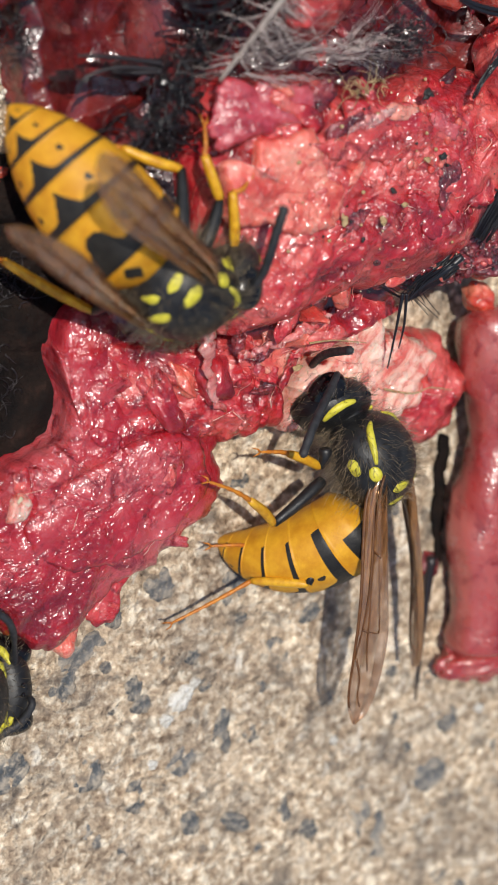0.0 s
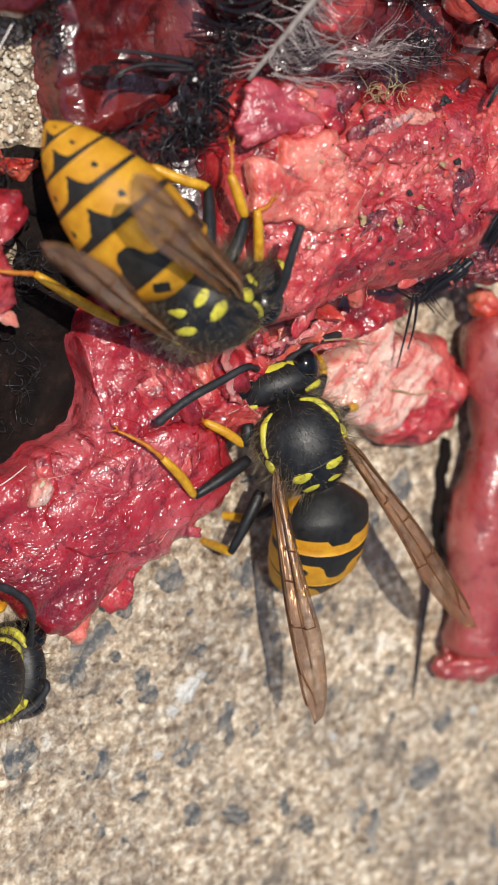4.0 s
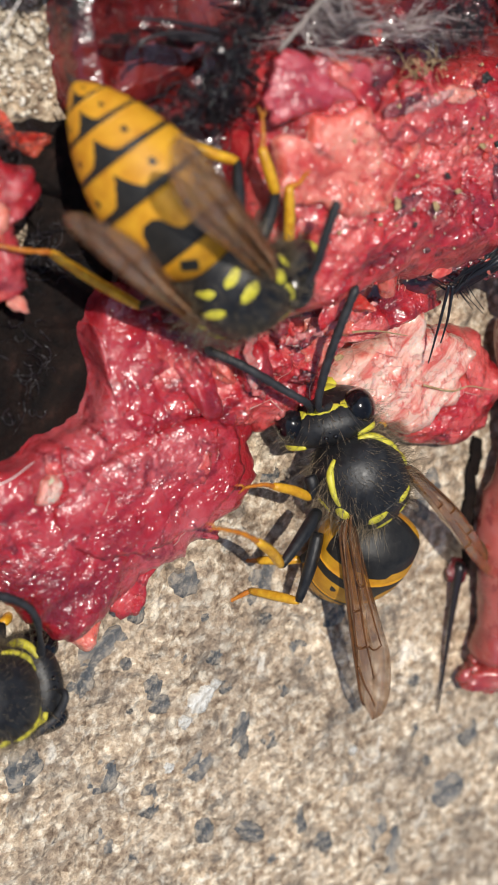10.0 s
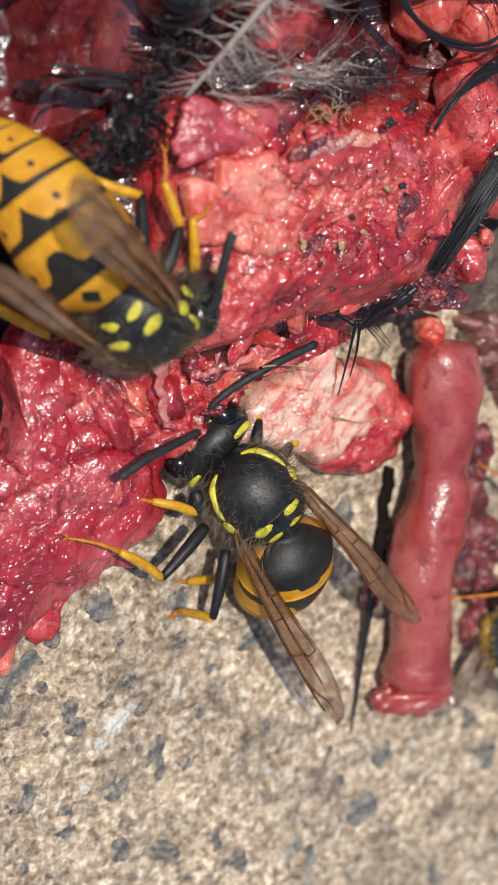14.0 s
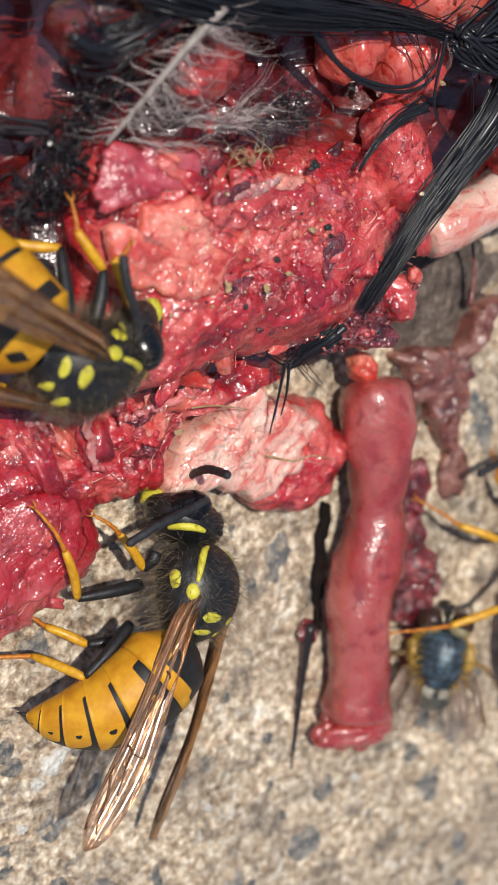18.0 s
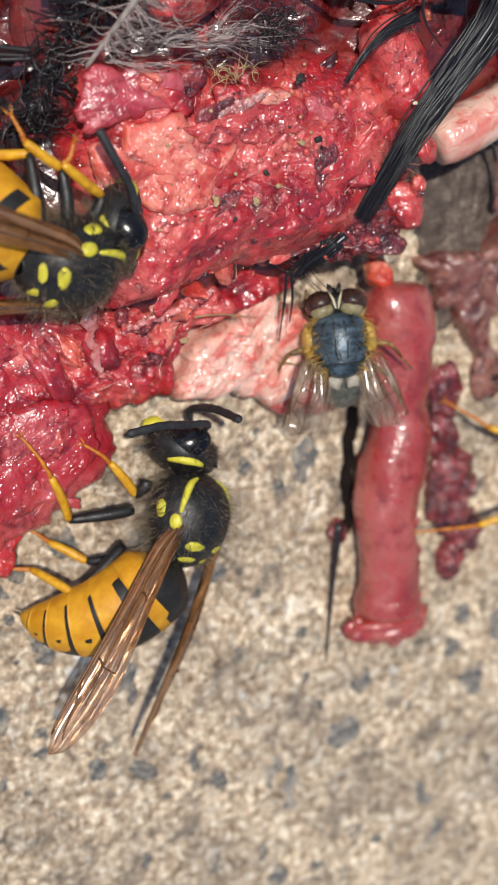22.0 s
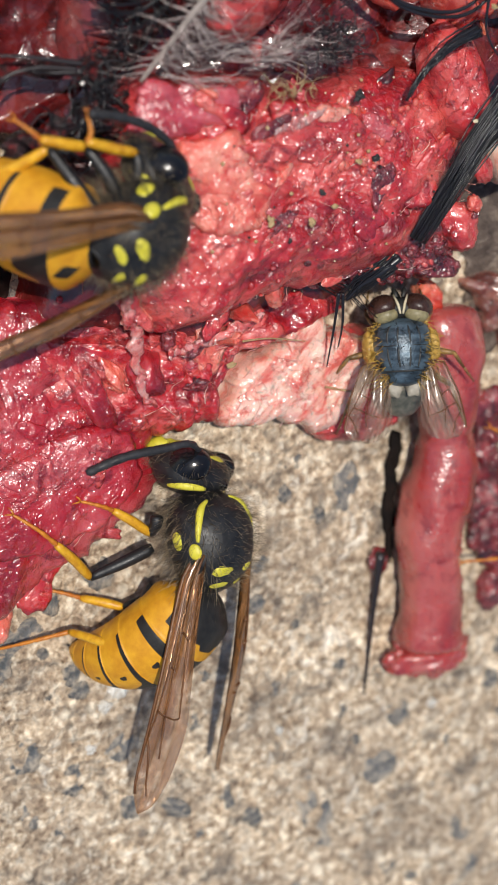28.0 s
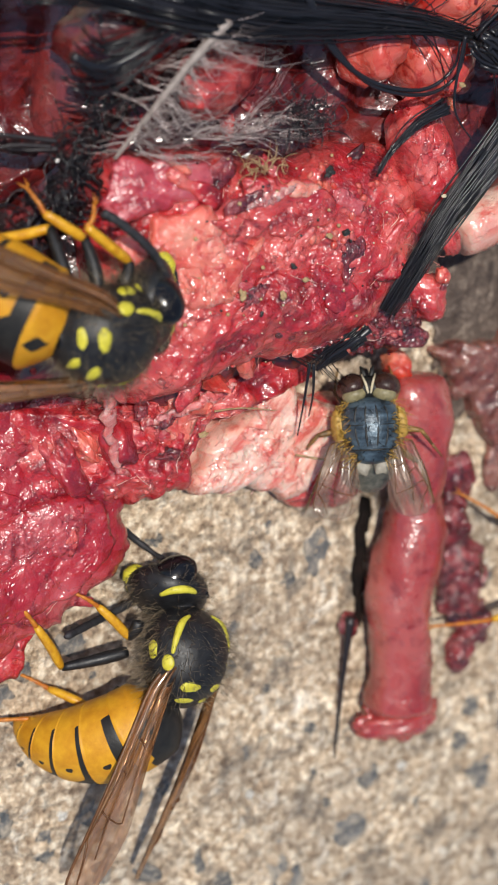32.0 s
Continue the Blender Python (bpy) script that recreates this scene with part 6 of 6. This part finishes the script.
def motions():
    walk(WASP_A, [(t, pose(x * MM, y * MM, z * MM, a, b, c)) for t, x, y, z, a, b, c in [
        (0, -7.44, 7.90, 8.60, 39.9, 27.4, -27.7), (0.5, -7.47, 7.62, 8.60, 39.7, 27.0, -28.0), (1, -7.45, 7.73, 8.60, 40.2, 26.8, -27.8), (2, -7.84, 7.43, 8.60, 40.6, 26.6, -27.2),
        (2.5, -7.70, 7.24, 8.60, 41.4, 26.3, -26.2), (4.5, -7.45, 6.84, 8.60, 41.7, 26.7, -25.3), (5.3, -7.59, 7.01, 8.60, 40.8, 27.8, -39.1), (6, -7.20, 7.03, 8.60, 40.8, 27.8, -26.5), (6.7, -7.50, 7.01, 8.60, 40.8, 27.8, -36.3), (7.2, -7.63, 7.01, 8.60, 40.8, 27.8, -40.5), (8.1, -7.48, 6.99, 8.60, 39.9, 28.1, -34.7), (8.8, -7.22, 7.00, 8.60, 39.9, 28.1, -26.3), (9, -7.22, 7.00, 8.60, 39.9, 28.1, -26.3),
        (13, -7.38, 7.44, 8.60, 41.7, 28.2, -25.6), (15.5, -7.02, 7.19, 8.60, 40.1, 23.9, -19.3), (17.5, -6.53, 7.09, 8.60, 41.8, 20.5, -13.5), (20.5, -6.87, 8.62, 9.80, 37.1, 15.8, -2.1),
        (21.5, -7.11, 8.27, 9.80, 38.7, 18.0, 2.0), (22, -6.82, 8.22, 9.80, 42.6, 17.4, 0.3), (23, -6.48, 9.14, 9.80, 39.9, 15.9, 3.5), (24, -6.41, 8.96, 9.80, 38.9, 13.4, 3.5),
        (24.5, -6.49, 8.59, 9.80, 39.0, 14.1, 4.5), (26.5, -6.20, 9.43, 9.80, 34.1, 18.7, 17.1), (28, -6.08, 10.48, 9.80, 37.0, 24.3, 24.7), (30, -6.29, 10.22, 9.80, 33.8, 19.8, 22.5),
        (31, -6.28, 10.15, 9.80, 27.0, 20.6, 15.4), (32, -6.33, 9.31, 9.80, 26.4, 19.1, -0.9),
    ]])
    walk(WASP_B, [(t, pose(x * MM, y * MM, z * MM, a, b, c)) for t, x, y, z, a, b, c in [
        (0, 4.37, -2.20, 5.00, 37.4, 14.0, 104.9), (0.5, 2.52, -4.91, 4.90, -2.8, 39.7, 139.4), (1, 1.85, -4.35, 4.90, -11.3, 28.5, 123.9), (1.5, -1.58, -2.00, 4.90, -19.1, 22.5, 105.2),
        (2, -0.15, -1.51, 4.90, -14.3, 23.4, 112.2), (2.5, -1.12, -0.33, 4.90, -19.1, 22.0, 105.9), (4.5, -0.13, -1.10, 4.90, -20.2, 22.4, 109.6), (5, -1.31, -0.78, 4.90, -22.0, 20.4, 105.7),
        (6, -0.03, -1.08, 4.90, -21.8, 20.8, 106.9), (7, -1.18, -1.44, 4.90, -22.4, 22.2, 104.4), (8, -0.09, -1.63, 4.90, -21.1, 25.5, 105.9), (8.5, -0.83, -1.69, 4.90, -20.8, 26.3, 107.2),
        (9, -0.10, -4.29, 4.90, -6.6, 34.6, 137.7), (9.5, -1.64, -4.04, 4.90, -10.2, 21.7, 123.9), (10, 1.66, -3.04, 4.90, -2.2, 11.8, 125.6), (11, 0.50, -0.67, 4.90, -9.0, 18.7, 125.3),
        (12, 0.94, -1.17, 4.90, -12.7, 24.3, 123.1), (13, 1.38, -1.14, 4.90, -13.6, 24.9, 122.8), (14, 0.66, -2.22, 4.90, -12.7, 26.5, 126.2), (15, 0.30, -1.73, 4.90, -13.1, 27.2, 127.0),
        (15.5, 1.27, -3.01, 4.90, -12.6, 27.6, 128.0), (17.5, 1.89, -5.56, 5.00, 31.0, 21.2, 80.0), (18, 1.28, -5.01, 5.00, 30.2, 19.9, 76.4), (19, 1.26, -5.71, 5.00, 33.0, 19.5, 70.8),
        (20, 1.02, -6.39, 5.00, 28.1, 17.2, 71.8), (21, 0.29, -5.83, 5.00, 24.9, 15.0, 71.9), (22, 0.16, -6.29, 5.00, 26.5, 16.3, 74.0), (23, -0.28, -5.49, 5.00, 26.8, 17.0, 75.3),
        (24, -0.19, -5.31, 5.00, 27.6, 18.3, 77.5), (24.5, -0.46, -5.31, 5.00, 27.3, 18.3, 79.6), (26.5, -0.73, -5.90, 5.00, 25.9, 18.6, 87.4), (28, -1.03, -5.64, 5.00, 24.9, 18.0, 91.2),
        (29, -0.35, -5.32, 5.00, 24.0, 20.3, 87.2), (30, -0.29, -5.72, 5.00, 23.4, 22.4, 83.3), (31, -0.93, -6.07, 5.00, 21.8, 21.1, 81.8), (32, -0.90, -8.19, 5.00, 19.5, 18.1, 77.5),
    ]])
    walk(WASP_C, [(t, pose(x * MM, y * MM, z * MM, a, b, c)) for t, x, y, z, a, b, c in [
        (0, -16.80, -10.59, 3.40, -12.9, 20.4, -11.1), (6, -16.80, -10.59, 3.40, -12.9, 20.4, -11.1), (9, -15.92, -10.69, 3.40, -15.3, 20.4, -8.9), (9.5, -16.41, -11.11, 3.40, -17.9, 21.2, -5.5),
        (11.5, -15.75, -11.18, 3.40, -18.3, 19.8, -5.3), (32, -15.75, -11.18, 3.40, -18.3, 19.8, -5.3),
    ]])
    walk(WASP_D, [(t, pose(x * MM, y * MM, z * MM, a, b, c)) for t, x, y, z, a, b, c in [
        (0, 25.78, -5.87, 4.00, 6.5, 15.0, 87.2), (19, 25.78, -5.87, 4.00, 6.5, 15.0, 87.2), (32, 25.78, -5.87, 4.00, 6.5, 15.0, 87.2),
    ]])
    walk(FLY, [(t, pose(x * MM, y * MM, z * MM, a, b, c)) for t, x, y, z, a, b, c in [
        (0, 19.34, -13.55, 2.60, -38.5, 6.9, 75.4), (15.5, 19.34, -13.55, 2.60, -38.5, 6.9, 75.4), (18.5, 18.33, -12.14, 2.60, -38.7, 7.9, 76.9), (19, 18.44, -11.90, 2.60, -38.8, 8.0, 76.1),
        (19.5, 18.48, -11.99, 2.60, -38.3, 8.4, 75.5), (19.8, 11.85, -9.93, 3.50, -25.3, 14.2, 84.2), (20, 8.18, -8.74, 3.60, -27.3, 18.3, 91.6), (20.4, 9.13, -6.82, 4.00, -15.5, 17.4, 88.6),
        (20.8, 9.18, -2.75, 4.60, -10.7, 16.8, 86.2), (21.2, 9.63, -0.42, 5.20, -12.1, 17.0, 85.9), (21.5, 8.42, 1.78, 5.60, -23.3, 17.8, 87.9), (22, 8.47, 1.83, 5.60, -23.1, 17.6, 87.5),
        (23, 9.23, 1.30, 5.60, -23.6, 17.3, 87.3), (24.5, 9.07, 1.48, 5.60, -24.7, 15.9, 84.6), (26.5, 9.16, 2.43, 5.60, -25.6, 15.6, 83.5), (28, 9.11, 2.70, 5.60, -25.1, 16.6, 84.9),
        (30, 9.03, 2.87, 5.60, -25.5, 15.5, 85.6), (32, 9.02, 2.24, 5.60, -26.2, 15.4, 85.5),
    ]])
    # the head of the second wasp turns against its body when it leans over
    walk(HEAD_B, [(t, pose(2.3 * MM, 0, -0.25 * MM, a, b, c)) for t, a, b, c in [
        (0, 11, 28, -16), (0.5, -5, 11, -5), (1, 13, 20, -13), (2, -4, 12, -5), (6, 5, -7, -11), (8, 3, -1, -9), (9, -8, 14, -3), (10, -21, 2, -23), (11, -7, 20, -25), (12, 0, 22, -12), (13, -6, 12, -8), (14, -12, 10, 4), (15, -16, 4, 10), (18, 15, 6, -6), (19, 23, 11, 3), (21, 26, 5, -6), (24, 40, 7, 5), (28, 23, -5, -11), (30, 38, -0, 7), (32, 39, 27, -4)]])
    walk(FEEL_B[0], [(t, pose(1.65 * MM, 0.55 * MM, 0.3 * MM, a, b, c)) for t, a, b, c in [
        (0, -50, 15, 52), (0.5, 21, -18, -15), (1, 1, -3, -10), (2, 10, -19, 5), (6, -16, -5, 31), (8, -17, -4, 33), (9, 52, -14, -15), (10, -8, -16, -30), (11, -2, -36, -3), (12, -11, -44, -2), (13, 14, -31, -20), (14, 35, -30, -22), (15, 34, -24, -22), (15.5, 20, -16, -10), (18, -50, 15, 52), (19, -50, 12, 39), (21, -49, 10, 35), (24, -70, 21, 23), (28, -58, 24, 27), (30, -66, 23, 24), (32, 23, 98, 21)]])
    walk(FEEL_B[1], [(t, pose(1.65 * MM, -0.55 * MM, 0.3 * MM, a, b, c)) for t, a, b, c in [
        (0, -143, -35, -34), (0.25, -90, -5, 10), (0.5, -46, 7, 46), (1, -81, 27, 63), (2, 33, -20, 28), (6, 23, -11, 10), (8, 19, -15, 22), (9, 32, -24, 52), (10, -36, 19, 76), (11, 4, -15, 22), (12, -10, -13, 18), (13, 10, -12, 4), (14, 6, -8, 6), (15, -2, -7, 12), (18, -148, -32, -36), (19, -160, -34, -35), (21, -142, -28, -38), (24, -200, -15, -20), (26.5, -262, 0, 0), (32, -262, 0, 0)]])
    walk(WINGS_B[0], [(t, pose(-0.45 * MM, 1.75 * MM, 0.85 * MM, 30, -rise, 180 - spread)) for t, rise, spread in [
        (0, -24, 9), (0.5, -62, 33), (1, -33, 21), (2, -4, 20), (6, -10, 12), (8, -30, 4), (9, -42, 6), (10, -22, 21), (12, -15, 18), (15, -26, 12), (18, -18, 12), (21, -12, 21), (24, -15, 20), (28, -18, 14), (30, -20, 10), (32, -19, 11)]])
    walk(WINGS_B[1], [(t, pose(-0.45 * MM, -1.75 * MM, 0.85 * MM, -30, -rise, 180 + spread)) for t, rise, spread in [
        (0, -21, 8), (0.5, -58, 44), (1, -42, 15), (2, -16, 9), (10, -30, 14), (12, -33, 4), (15, -32, 3), (18, -22, 9), (21, -18, 0), (24, -20, 0), (28, -24, 3), (30, -26, 4), (32, -28, 4)]])
    # its abdomen bends down and up
    walk(BELLY_B, [(t, pose(-2.2 * MM, 0, -0.9 * MM, a, b - 5, c)) for t, a, b, c in [
        (0, 16, -14, -25), (0.5, 17, -30, -44), (1, 19, -9, -38), (2, 19, 15, -18), (6, 22, 16, -9), (8, 19, 17, -17), (9, 6, -21, 4), (10, -3, 8, -43), (12, 17, 5, -20), (15, 19, -1, -17), (18, 24, 19, -6), (19, 21, 26, -5), (21, 21, 17, -14), (24, 30, 17, 2), (28, 14, 6, -16), (30, 16, 2, -8), (32, 26, 2, -14)]])
    # the first wasp bows its head once it has turned
    walk(HEAD_A, [(t, pose(1.7 * MM, 0, -0.6 * MM, a, b, c)) for t, a, b, c in [
        (0, 16, -16, 25), (6, 17, -22, 32), (13, 17, -22, 32), (17.5, 15, -16, 29), (20.5, 10, -8, 21), (22, 12, -6, 22), (24, 17, -4, 17), (26.5, 15, -8, 21), (28, 2, -1, 27), (30, 10, -5, 25), (32, 24, -15, 20)]])
    walk(FEEL_A[1], [(t, pose(1.5 * MM, -0.35 * MM, 0.1 * MM, a, b, c)) for t, a, b, c in [
        (0, -14, -6, -8), (6, -15, -7, -9), (13, -15, -7, -9), (17.5, -22, -5, 3), (20.5, -19, -28, 0), (22, -35, 8, -19), (24, -47, 29, -27), (26.5, -54, 38, -47), (28, -53, 44, -44), (30, -42, 36, -33), (32, -67, 37, -42)]])
    walk(FEEL_A[0], [(t, pose(1.5 * MM, 0.35 * MM, 0.1 * MM, -85, 0, 0)) for t in (0, 32)])
    walk(BELLY_A, [(t, pose(-1.7 * MM, 0, -0.5 * MM, a, b, c)) for t, a, b, c in [
        (0, -3, 25, 8), (17.5, 1, 14, 6), (20.5, 1, 7, 4), (26.5, 0, 4, 7), (28, -3, -6, 13), (30, -2, -5, 14), (32, 6, 14, 4)]])
    for leg, (a, b, c) in zip(LIMBS_A[:3] + LIMBS_A[4:5], ((10, 10, 12), (0, 12, -3), (10, -8, 12), (60, 0, 0))):
        walk(leg, [(t, pose(0, 0, 0, a * k, b * k, c * k)) for t, k in [(0, 0), (17.5, 0), (20.5, 1), (32, 1)]])
    for wing_, s, rows in zip(WINGS_A, (1, -1), ([(0, -8, 9), (17.5, -9, 16), (20.5, -18, 20), (32, -20, 20)], [(0, -6, -3), (17.5, -9, 0), (20.5, -20, 12), (32, -23, 14)])):
        walk(wing_, [(t, pose(-0.45 * MM, 1.75 * s * MM, 0.85 * MM, 8 * s, -rise, 180 - s * spread)) for t, rise, spread in rows])
    for leg, (a, b, c), tuck in zip((LIMBS_B[0], LIMBS_B[1], LIMBS_B[2], LIMBS_B[5]), ((54, 19, -5), (55, 9, -7), (18, 4, -14), (18, 8, -14)), (1.1, 1.2, 1.0, 1.0)):
        walk(leg, [(t, pose(0, 0, 0, a * k, b * min(k, 1.2), c * min(k, 1.2))) for t, k in [
            (0, 0), (0.5, tuck), (1.1, 1), (8.5, 1), (9, tuck), (9.6, 1), (15.5, 1), (16.5, 0.5), (17.5, 0), (32, 0)]])


motions()
